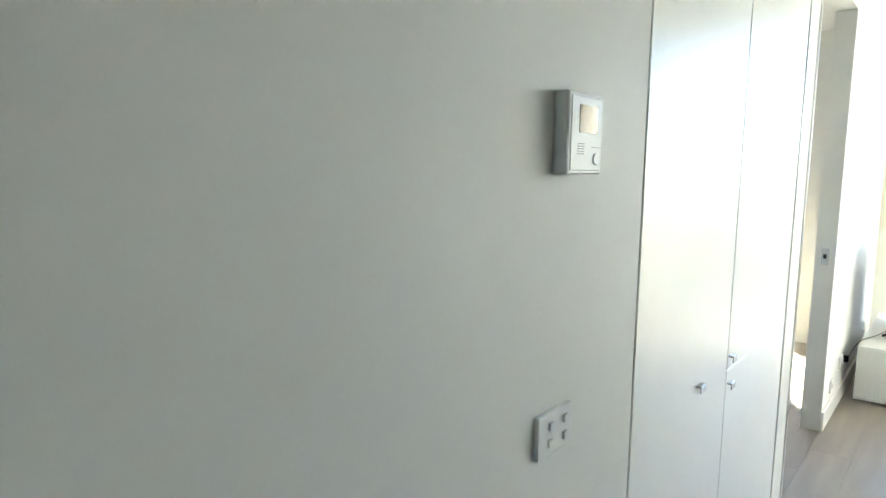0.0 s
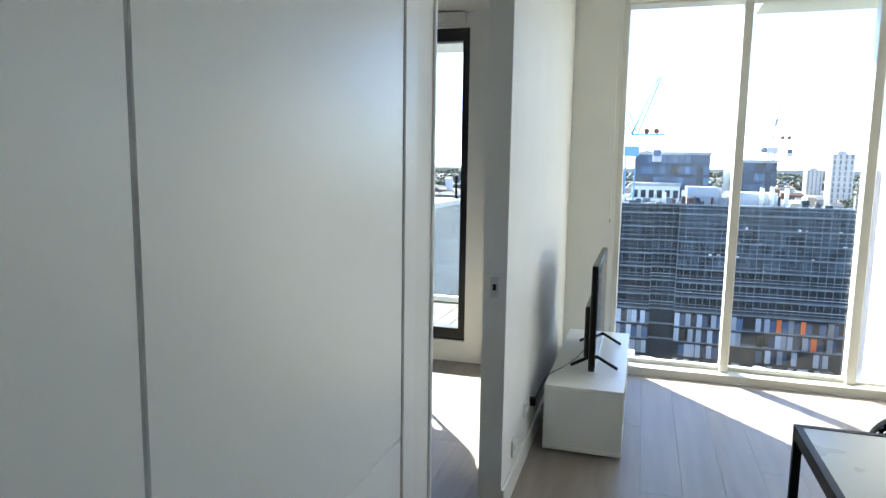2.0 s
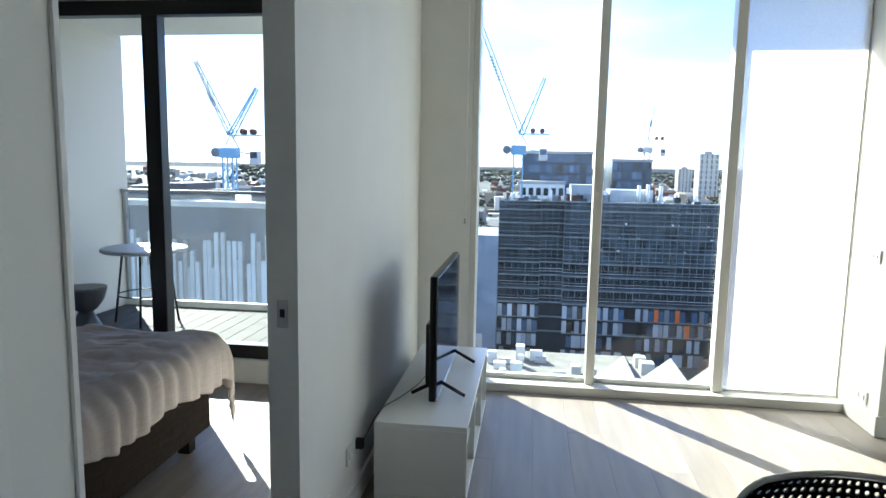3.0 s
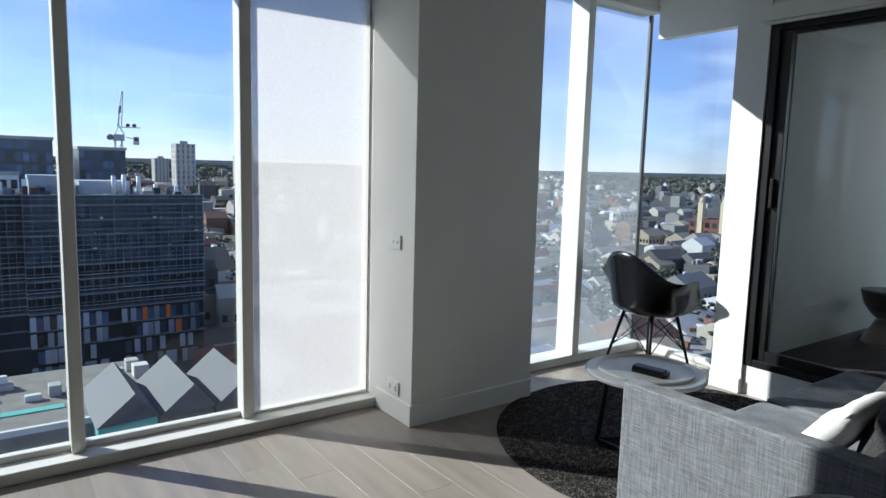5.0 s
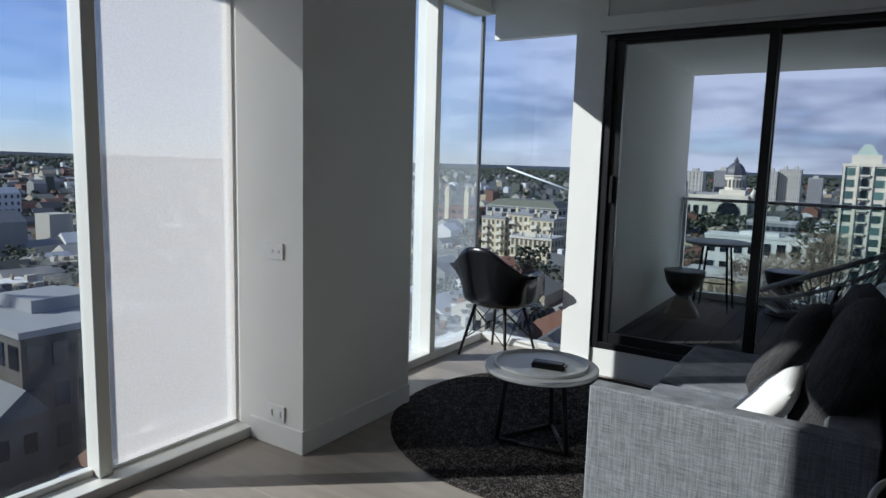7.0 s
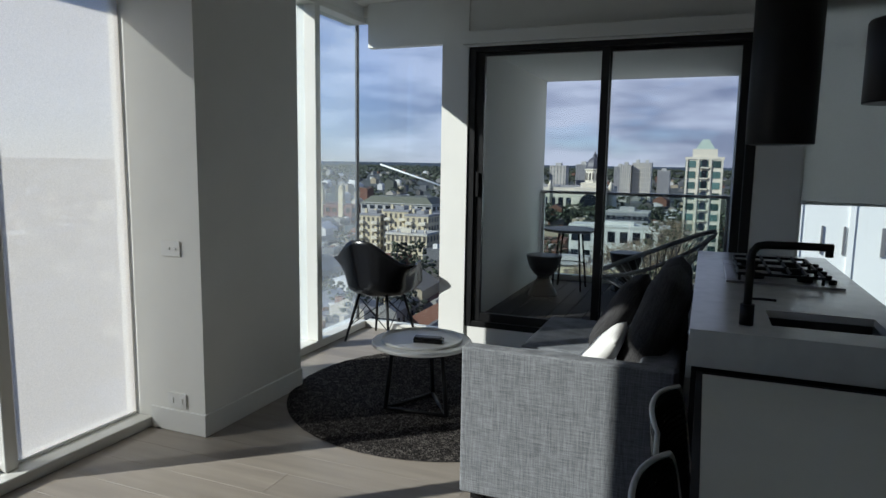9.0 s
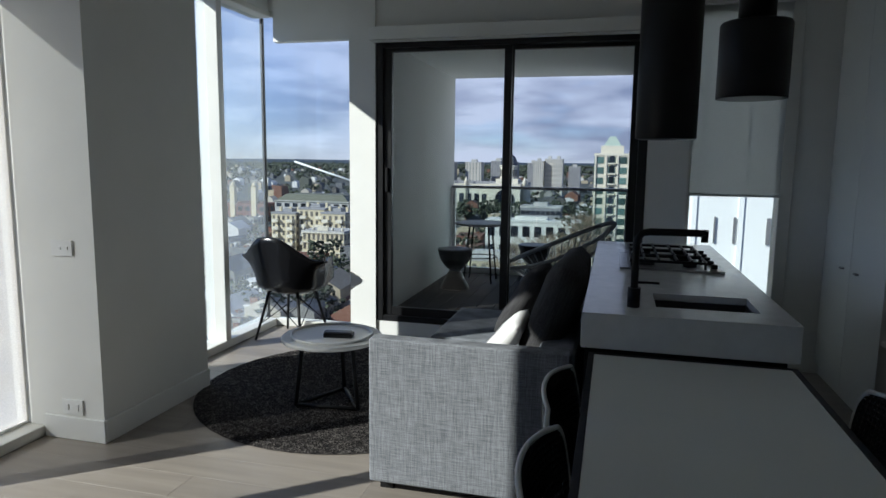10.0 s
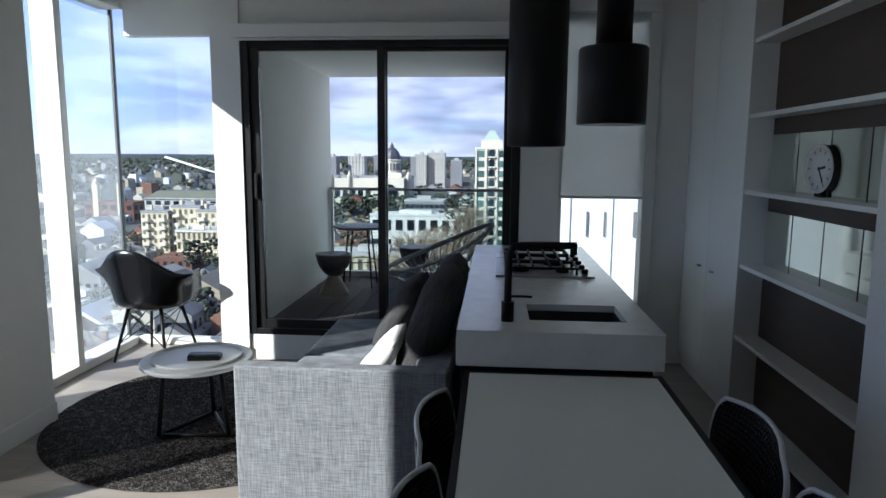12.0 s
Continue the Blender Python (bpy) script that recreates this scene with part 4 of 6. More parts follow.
bm = bmesh.new()
NX, NY = 190, 120
g = {}
for i in range(NX + 1):
    for j in range(NY + 1):
        x, y = -1.28 + 2.04 * i / NX, -1.03 + 2.06 * j / NY
        over = max(0.0, abs(y) - 0.76)
        foot = max(0.0, -0.95 - x)
        z = 0.575 + 0.03 * noise.noise(Vector((x * 2.5, y * 2.5, 3))) + 0.015 * noise.noise(Vector((x * 9, y * 5, 7))) + 0.022 * abs(noise.noise(Vector((x * 5 + y * 6, x * 3 - y * 3, 1)))) + 0.014 * abs(noise.noise(Vector((x * 13, y * 8, 5))))
        band = math.exp(-((y - 0.10) / 0.07) ** 2) + math.exp(-((y - 0.48) / 0.07) ** 2) + math.exp(-((y + 0.3) / 0.07) ** 2)
        z += 0.009 * band * math.sin(x * 80 + y * 25 + 4 * noise.noise(Vector((x * 4, y * 4, 8))))
        pleat = math.sin(x * 62 + 5 * noise.noise(Vector((x * 3, 0, 6))))
        hang = over + foot
        so, zo = drape(over)
        sf_, zf_ = drape(foot)
        yy = y if over == 0 else math.copysign(0.76 + so + 0.010 * pleat * min(1.0, over / 0.06) + 0.02 * min(1.0, over / 0.06) * noise.noise(Vector((x * 7, z, 2))), y)
        xx = x if foot == 0 else -0.95 - sf_ - 0.03 * min(1.0, foot / 0.06) * noise.noise(Vector((y * 6, 4, 2)))
        z -= zo + zf_
        z += 0.03 * noise.noise(Vector((x * 3, y * 3, 9))) * (1 if hang else 0)
        g[i, j] = bm.verts.new((xx, yy, z))
for i in range(NX):
    for j in range(NY):
        bm.faces.new((g[i, j], g[i + 1, j], g[i + 1, j + 1], g[i, j + 1])).smooth = True
thicken(part("duvet", bm, M_DUVET, bed, "crumpled taupe duvet"), 0.02)

# ---- balconies ----
def deck(name, x0, x1, y0, y1, z, along_y, label):
    d = setting(name, box(x0, x1, y0, y1, z - 0.2, z - 0.03), M_CONC, label, "balcony floor")
    wide = 0.14
    span = (x1 - x0) if along_y else (y1 - y0)
    for k in range(int(span / wide)):
        if along_y:
            part("board", box(x0 + k * wide + 0.003, x0 + (k + 1) * wide - 0.003, y0, y1, z - 0.028, z), M_DECK, d)
        else:
            part("board", box(x0, x1, y0 + k * wide + 0.003, y0 + (k + 1) * wide - 0.003, z - 0.028, z), M_DECK, d)
    return d


deck("balcony_floor", 1.03, 3.0, 4.93, 6.95, 0.24, True, "dark timber deck boards on the balcony")
bm = box(0.95, 1.10, 4.93, 6.98, -0.2, 2.9)
add_box(bm, 2.94, 3.10, 5.10, 6.98, -0.2, 2.9)
setting("wall_balcony", bm, M_LIGHTCONC, "pale rendered side walls of the balcony", "wall")
setting("ceiling_balcony", box(1.10, 2.94, 4.93, 6.98, 2.31, 2.6), M_CEIL, "pale balcony soffit", "ceiling")


def balustrade(name, label, a, b, y, z0, z1, along_x=True, glass=G_RAIL):
    t = tagged(new(name), label, "balustrade", kind="structure")
    def bx(p0, p1, q0, q1, w0, w1):
        return (p0, p1, q0, q1, w0, w1) if along_x else (q0, q1, p0, p1, w0, w1)
    part("handrail", box(*bx(a, b, y - 0.03, y + 0.03, z1 - 0.03, z1), 0.006), M_STEEL, t)
    part("bottom_channel", box(*bx(a, b, y - 0.03, y + 0.03, z0, z0 + 0.06), 0.004), M_TRIM, t)
    half = (a + b) / 2
    for p, q in ((a + 0.01, half - 0.006), (half + 0.006, b - 0.01)):
        part("pane", box(*bx(p, q, y - 0.006, y + 0.006, z0 + 0.06, z1 - 0.03)), glass, t).visible_shadow = False
    for p in (a + 0.012, b - 0.03):
        part("post", box(*bx(p, p + 0.03, y - 0.02, y + 0.02, z0, z1 - 0.03)), M_STEEL, t)
    return t


balustrade("balustrade_1", "clear glass balustrade with a metal handrail on the balcony", 1.10, 2.94, 6.90, 0.24, 1.18)
st = thing("side_table", "small round outdoor table with slim dark legs", "table", (1.52, 6.42, 0.24))
part("tabletop", lathe([(0.25, 0.57), (0.26, 0.575), (0.26, 0.59), (0.255, 0.595)], 40), M_GREYPL, st)
for k in range(4):
    an = math.radians(45 + 90 * k)
    part("leg", tube((0.20 * math.cos(an), 0.20 * math.sin(an), 0), (0.13 * math.cos(an), 0.13 * math.sin(an), 0.575), 0.009), M_BLACK, st)
part("brace_ring", bar([(0.165 * math.cos(a), 0.165 * math.sin(a), 0.25) for a in (k * math.tau / 24 for k in range(24))], 0.006, 6, True), M_BLACK, st)


def hourglass_stool(at, label):
    t = thing("garden_stool", label, "stool", at)
    part("bowl", lathe([(0.05, 0.17), (0.09, 0.20), (0.14, 0.27), (0.165, 0.36), (0.165, 0.375), (0.15, 0.378)], 36), M_POT, t)
    part("base", lathe([(0.14, 0.0), (0.135, 0.015), (0.09, 0.10), (0.055, 0.17)], 36), M_POT, t)
    return t


hourglass_stool((1.36, 6.0, 0.24), "dark hourglass-shaped stool on the balcony deck")
hourglass_stool((2.05, 6.55, 0.24), "dark hourglass-shaped stool beside the balustrade")
wc = thing("string_chair", "round outdoor chair woven with grey strings", "chair", (2.36, 5.55, 0.24))
ring_pts = []
for k in range(48):
    an = k * math.tau / 48
    u, v = math.cos(an), math.sin(an)
    ring_pts.append(Vector((0.45 * u, 0.38 * v, 0.46 + 0.20 * u + 0.04 * u * u - 0.11 * v)))
part("rim", bar(ring_pts, 0.018, 8, True), M_GREYPL, wc)
hub = [Vector((0.07 * math.cos(k * math.tau / 48) - 0.03, 0.10 * math.sin(k * math.tau / 48), 0.24)) for k in range(48)]
part("hub", bar(hub, 0.008, 6, True), M_GREYPL, wc)
for k in range(48):
    p, q = ring_pts[k], hub[k]
    part("string", bar([p, (p + q) / 2 + Vector((0.02, 0, -0.06)), q], 0.0048, 5), M_GREYPL, wc)
for k in range(3):
    an = math.radians(60 + 120 * k)
    part("leg", bar([(0.25 * math.cos(an), 0.25 * math.sin(an), 0.0), (0.08 * math.cos(an), 0.10 * math.sin(an), 0.24), (0.2 * math.cos(an), 0.22 * math.sin(an), 0.36 + 0.1 * math.cos(an))], 0.010), M_BLACK, wc)

deck("balcony_floor_bedroom", -1.75, -0.05, -3.2, -0.2, 0.05, False, "balcony deck outside the bedroom")
bm = box(-1.8, -0.05, -3.35, -3.2, -0.2, 2.9)
setting("wall_balcony_bedroom", bm, M_LIGHTCONC, "pale rendered side wall of the bedroom balcony", "wall")
setting("ceiling_balcony_bedroom", box(-1.8, -0.05, -3.2, -0.75, 2.62, 2.9), M_CEIL, "pale soffit of the bedroom balcony", "ceiling")
balustrade("balustrade_2", "clear glass balustrade with a pale handrail outside the bedroom", -3.2, -0.2, -1.72, 0.05, 1.18, False, G_MILKY)
bt = thing("bar_table", "round outdoor table on thin black legs", "table", (-1.1, -2.6, 0.05))
part("tabletop", lathe([(0.33, 0.62), (0.35, 0.63), (0.35, 0.65), (0.345, 0.655)], 40), M_GREYPL, bt)
for k in range(4):
    an = math.radians(20 + 90 * k)
    part("leg", tube((0.26 * math.cos(an), 0.26 * math.sin(an), 0), (0.18 * math.cos(an), 0.18 * math.sin(an), 0.63), 0.010), M_BLACK, bt)
part("brace_ring", bar([(0.225 * math.cos(a), 0.225 * math.sin(a), 0.25) for a in (k * math.tau / 24 for k in range(24))], 0.006, 6, True), M_BLACK, bt)
hourglass_stool((-0.66, -2.86, 0.05), "dark hourglass-shaped stool on the bedroom balcony")

# ---- the city below ----
GROUND = -30.0
M_GROUND = pbr("city_ground", (0.055, 0.062, 0.058), 0.95, var=0.5, scale=0.02, fine=0.3, bump=0)
M_ROOFS = pbr("mixed_roofs", (0.30, 0.28, 0.26), 0.8, var=0.3, scale=0.05, fine=1, bump=0, island=0.85)
ramp_node = M_ROOFS.node_tree.nodes.new("ShaderNodeValToRGB")
ramp_node.color_ramp.interpolation = "CONSTANT"
ramp_cols = ((0.0, (0.07, 0.067, 0.065)), (0.12, (0.14, 0.064, 0.042)), (0.24, (0.33, 0.28, 0.20)), (0.36, (0.10, 0.104, 0.112)), (0.48, (0.22, 0.216, 0.205)), (0.64, (0.055, 0.060, 0.050)), (0.72, (0.38, 0.35, 0.30)), (0.86, (0.58, 0.57, 0.55)))
for k, (pos, c) in enumerate(ramp_cols):
    e = ramp_node.color_ramp.elements[k] if k < 2 else ramp_node.color_ramp.elements.new(pos)
    e.position, e.color = pos, (*c, 1)
M_ROOFS.node_tree.links.new(M_ROOFS.node_tree.nodes["Geometry"].outputs["Random Per Island"], ramp_node.inputs[0])
M_ROOFS.node_tree.links.new(ramp_node.outputs[0], M_ROOFS.node_tree.nodes["Principled BSDF"].inputs["Base Color"])
M_WINFAR = pbr("muted_far_window", (0.11, 0.10, 0.085), 0.4, var=0.3, scale=0.3, bump=0, rand=0.5)
M_DKBRICK = pbr("dark_brick_far", (0.085, 0.075, 0.07), 0.9, var=0.3, scale=0.3, bump=0)
M_LEAF = pbr("distant_foliage", (0.044, 0.054, 0.033), 0.9, var=0.5, scale=0.3, fine=3, bump=0, island=0.5)
M_BARE = pbr("bare_brown_twigs", (0.25, 0.19, 0.13), 0.9, var=0.3, scale=1, fine=8, bump=0, island=0.4)
M_BARK = pbr("bark", (0.10, 0.08, 0.06), 0.9)
M_NET = pbr("dark_scaffold_netting", (0.018, 0.029, 0.042), 0.9, var=0.6, scale=0.35, fine=6, bump=0, spec=0.15)
# netting lightened and blued to include the glare veil of the window glass
M_NET2 = pbr("pale_blue_netting", (0.044, 0.063, 0.082), 0.9, var=0.7, scale=0.5, fine=6, bump=0, spec=0.15, rand=0.5)
M_SCAF = pbr("scaffold_steel", (0.18, 0.215, 0.235), 0.6, var=0.4, scale=0.6, bump=0)
M_BLUEGLASS = pbr("blue_facade_glass", (0.02, 0.045, 0.09), 0.25, var=0.4, scale=0.2, bump=0)
M_BLUEPANE = pbr("blue_office_pane", (0.045, 0.085, 0.15), 0.2, var=0.4, scale=0.2, bump=0, rand=0.9)
M_TOWER = pbr("cream_tower_concrete", (0.52, 0.49, 0.43), 0.85, var=0.1, scale=0.05, bump=0)
M_SHADEBAND = pbr("grey_window_band", (0.20, 0.20, 0.21), 0.6, var=0.2, bump=0, rand=0.3)
M_ENDWALL = pbr("blue_grey_precast", (0.22, 0.265, 0.33), 0.85, var=0.2, scale=0.4, fine=8, bump=0)
M_PODIUM = pbr("sandy_roof_membrane", (0.20, 0.19, 0.165), 0.9, var=0.25, scale=0.5, fine=6, bump=0)
M_IVORY = pbr("ivory_render", (0.60, 0.56, 0.46), 0.85, var=0.1, scale=0.2, bump=0)
M_GREENPANE = pbr("greenish_window", (0.075, 0.13, 0.12), 0.2, var=0.3, bump=0, rand=0.6)
M_WINDARK = pbr("dark_window", (0.02, 0.025, 0.035), 0.15, var=0.4, scale=0.3, bump=0, rand=0.6)
M_CREAM = pbr("cream_render", (0.52, 0.455, 0.315), 0.85, var=0.1, scale=0.2, bump=0)
M_PANEL = pbr("pale_facade_panel", (0.34, 0.38, 0.41), 0.6, var=0.15, scale=0.3, bump=0, rand=0.55)
M_WHITEFAC = pbr("white_facade", (0.80, 0.81, 0.80), 0.6, var=0.06, scale=0.4, bump=0)
M_GREYROOF = pbr("grey_sheet_roof", (0.075, 0.08, 0.09), 0.7, var=0.3, scale=0.5, bump=0)
M_TEAL = pbr("teal_render", (0.12, 0.42, 0.36), 0.7, var=0.1, bump=0)
M_BRICKRED = pbr("red_brick_far", (0.15, 0.06, 0.045), 0.9, var=0.3, scale=0.4, bump=0)
M_DOME = pbr("slate_dome", (0.07, 0.07, 0.085), 0.5, var=0.2, bump=0)
M_CRANE = pbr("blue_crane_paint", (0.20, 0.38, 0.56), 0.5, var=0.1, bump=0)
M_CRANEW = pbr("white_crane_paint", (0.50, 0.50, 0.49), 0.5, var=0.1, bump=0)
# the blue of distance haze is put into the hill colour
M_HILL = pbr("haze_blue_hills", (0.035, 0.052, 0.08), 1.0, var=0.2, scale=0.003, bump=0)
M_SLAB = pbr("grey_tower_concrete", (0.25, 0.25, 0.26), 0.85, var=0.1, scale=0.05, bump=0)
M_PALEGREEN = pbr("pale_verdigris_roof", (0.36, 0.43, 0.37), 0.7, var=0.15, bump=0)
M_GREENROOF = pbr("copper_green_roof", (0.11, 0.115, 0.085), 0.7, var=0.2, bump=0)

setting("ground", box(-4500, 4500, -4500, 4500, GROUND - 1, GROUND), M_GROUND, "flat city ground reaching to the horizon", "ground")
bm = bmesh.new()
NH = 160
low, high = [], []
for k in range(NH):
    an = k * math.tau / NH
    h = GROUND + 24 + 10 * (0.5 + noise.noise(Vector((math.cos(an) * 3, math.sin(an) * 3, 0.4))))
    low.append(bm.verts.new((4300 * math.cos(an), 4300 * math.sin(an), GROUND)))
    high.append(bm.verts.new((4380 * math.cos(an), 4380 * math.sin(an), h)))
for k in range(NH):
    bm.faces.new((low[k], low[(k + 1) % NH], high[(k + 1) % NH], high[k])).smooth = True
setting("backdrop_hills", bm, M_HILL, "low hills on the horizon with blue haze in their colour", "hills")


def block(name, label, category, x, y, z1, w, d, wall, rows, cols, win=M_WINDARK, z0=GROUND, turn=0.0, win_share=(0.6, 0.55), sides=("s", "e"), group="", first=0.0, roof=M_CONC, storeys_from=0, plant=True):
    """A building with its base at z0: body, roof with parapet and plant, and its own windows on the sides that face the flat."""
    t = thing(name, label, category, (x, y, z0), turn, group)
    h = z1 - z0
    part("wall", box(-w / 2, w / 2, -d / 2, d / 2, 0, h), wall, t)
    part("roof", box(-w / 2 - 0.2, w / 2 + 0.2, -d / 2 - 0.2, d / 2 + 0.2, h, h + 0.6), roof, t)
    if plant:
        part("plant_room", box(-w * 0.2, w * 0.15, -d * 0.2, d * 0.2, h + 0.6, h + 0.6 + min(3, h * 0.08)), roof, t)
    rh = (h - first) / rows
    for s in sides:
        span = w if s in "ns" else d
        cw = span / cols[s] if isinstance(cols, dict) else span / cols
        n = cols[s] if isinstance(cols, dict) else cols
        ww, wh = cw * win_share[0], rh * win_share[1]
        data = None
        for r in range(storeys_from, rows):
            for c in range(n):
                p = -span / 2 + cw * (c + 0.5)
                z = first + rh * (r + 0.25)
                if data is None:
                    b = box(-ww / 2, ww / 2, -0.12, 0.12, 0, wh) if s in "ns" else box(-0.12, 0.12, -ww / 2, ww / 2, 0, wh)
                    ob = part("window", b, win, t)
                    data = ob.data
                else:
                    ob = quick("window", data, t)
                ob.location = {"s": (p, -d / 2, z), "n": (p, d / 2, z), "e": (w / 2, p, z), "w": (-w / 2, p, z)}[s]
    return t


# construction site to the west
cs = thing("apartment_block_under_construction", "apartment block wrapped in dark netting above panelled lower floors", "building", (-108, -1.4, GROUND + 0.6))
part("core", box(-7, 6.2, -2.9, 31.2, -0.6, 25.3), M_NET, cs)
part("end_wall", box(-7, 7.6, -7.2, -2.9, -0.6, 19.8), M_ENDWALL, cs, "pale blue-grey end wall")
for z in (3.5, 8.0, 12.5, 17.0):
    part("wall_joint", box(7.6, 7.62, -7.2, -2.9, z, z + 0.07), M_SCAF, cs)
BAYS = ((-2.9, 3.8, 7.5), (3.8, 7.5, 6.6), (7.5, 18.6, 7.5), (18.6, 31.2, 7.3))
rng = random.Random(9)
for b0, b1, bx in BAYS:
    for z in (4.2, 6.6, 9.0, 11.3, 13.5, 15.6, 17.7, 19.8, 21.9, 24.0, 25.4):
        part("floor_slab", box(6.2, bx, b0, b1, z, z + 0.2), M_SCAF, cs)
    part("netting", box(bx - 0.5, bx - 0.45, b0, b1, 15.8, 25.6), M_NET2, cs, "dark blue-grey scaffold netting")
    n = max(2, round((b1 - b0) / 1.05))
    for k in range(n + 1):
        y = b0 + (b1 - b0) * k / n
        tall = 25.6 + rng.choice((0.3, 0.9, 1.4))
        part("scaffold_pole", box(bx + 0.02, bx + 0.08, y - 0.03, y + 0.03, 15.6, tall), M_SCAF, cs)
        part("guard_post", box(bx - 0.05, bx + 0.01, y - 0.03, y + 0.03, 9.2, 15.6), M_SCAF, cs)
    for k in range(13):
        z = 16.3 + 0.72 * k
        part("scaffold_rail", box(bx + 0.08, bx + 0.13, b0, b1, z, z + (0.10 if k % 3 == 0 else 0.045)), M_SCAF, cs)
    for z in (9.75, 10.2, 12.05, 12.5, 14.2, 14.65):
        part("guard_rail", box(bx - 0.02, bx + 0.04, b0, b1, z, z + 0.07), M_PANEL, cs)
    for k in range(int((b1 - b0) * 0.9)):
        y, z = rng.uniform(b0, b1 - 1), 15.9 + 2.1 * rng.randrange(5) + rng.uniform(0, 0.5)
        part("netting_sheet", box(bx - 0.42, bx - 0.38, y, min(b1, y + rng.uniform(0.7, 2.4)), z, z + rng.uniform(0.8, 1.8)), M_NET2, cs)
    for k in range(int((b1 - b0) * 0.8)):
        y, z = rng.uniform(b0, b1 - 0.5), rng.choice((15.8, 17.9, 20.0, 22.1, 24.2, 25.6, 25.6))
        part("stacked_formwork", box(bx - 0.3, bx, y, y + rng.uniform(0.15, 0.5), z, z + rng.uniform(0.1, 0.35)), rng.choice((M_CONC, M_WHITEFAC, M_SCAF)), cs)
pan = part("facade_panel", box(0, 0.25, -0.36, 0.36, 0, 1.95), M_PANEL, cs)
pan.location = (7.4, -2.4, 2.0)
wide = part("window_panel", box(0, 0.1, -0.42, 0.42, 0, 1.75), M_BLUEPANE, cs)
wide.location = (7.35, -1.55, 2.0)
ora = part("orange_panel", box(0, 0.27, -0.32, 0.32, 0, 1.9), M_ORANGE, cs, "orange facade panel")
ora.location = (7.4, 27.0, 4.45)
rng = random.Random(5)
for row in range(-1, 3):
    for b0, b1, bx in BAYS:
        if bx < 7:
            continue
        for c in range(int((b1 - b0) / 1.62)):
            y = b0 + 0.5 + c * 1.62
            shift = rng.choice((0.0, 0.0, 0.42))
            if y > 22 and rng.random() < 0.28:
                quick("orange_panel", ora.data, cs, bx - 0.1, y + shift, 2.05 + 2.4 * row)
            elif (row, c) != (0, 0) and rng.random() < 0.9:
                quick("facade_panel", pan.data, cs, bx - 0.1, y + shift, 2.0 + 2.4 * row)
            quick("window_panel", wide.data, cs, bx - 0.15, y + 0.82 + shift * 0.4, 2.0 + 2.4 * row)
            if rng.random() < 0.3:
                quick("facade_panel", pan.data, cs, bx - 0.12, y + 0.75, 2.0 + 2.4 * row)
part("roof_plant_room", box(-3, 3, 8.6, 13.2, 25.3, 28.1), M_PANEL, cs, "pale roof plant room")
part("roof_plant_room", box(-3, 3, 14.8, 21.6, 25.3, 27.4), M_PANEL, cs, "pale roof plant room")
for y, z in ((-1.0, 26.6), (5.2, 27.2), (8.0, 27.6), (13.9, 27.3), (19.2, 28.2), (20.6, 28.4), (22.6, 28.2), (25.0, 27.0), (28.0, 26.8)):
    part("rooftop_duct", tube((4, y, 25.3), (4, y, z), 0.3, n=10), M_WHITEFAC, cs)
for k in range(24):
    y, x = rng.uniform(-2.6, 29), rng.uniform(-3, 5.5)
    part("roof_clutter", box(x, x + rng.uniform(0.4, 1.2), y, y + rng.uniform(0.3, 1.3), 25.3, 25.3 + rng.uniform(0.4, 1.5)), rng.choice((M_SCAF, M_CONC, M_NET2, M_PANEL, M_BRICKRED)), cs)
block("office_block", "dark blue glass office block behind the building site", "building", -150, 6.1, 4.4, 18, 14.8, M_BLUEGLASS, 15, {"e": 12}, M_BLUEPANE, sides=("e",), win_share=(0.86, 0.7), storeys_from=8, plant=False)
block("office_block", "white office floor with a row of dark windows", "building", -136, 2.9, -2.0, 6, 9.2, M_WHITEFAC, 9, {"e": 6}, sides=("e",), win_share=(0.62, 0.5), storeys_from=5, plant=False)
block("office_block", "dark blue glass office block with a stepped roof", "building", -155, 22.8, 3.0, 16, 8.6, M_BLUEGLASS, 15, {"e": 8}, M_BLUEPANE, sides=("e",), win_share=(0.86, 0.7), storeys_from=8, plant=False)
for x, y, z, w in ((-700, 178, 17, 19), (-820, 182, 2, 16), (-700, 240, 7, 17), (-860, 214, -2, 14)):
    block("housing_tower", "pale concrete housing tower with vertical bands", "tower block", x, y, z, w, w, M_TOWER, 9, {"e": 4, "s": 4}, M_SHADEBAND, sides=("e", "s"), win_share=(0.35, 0.75), group="far housing towers")


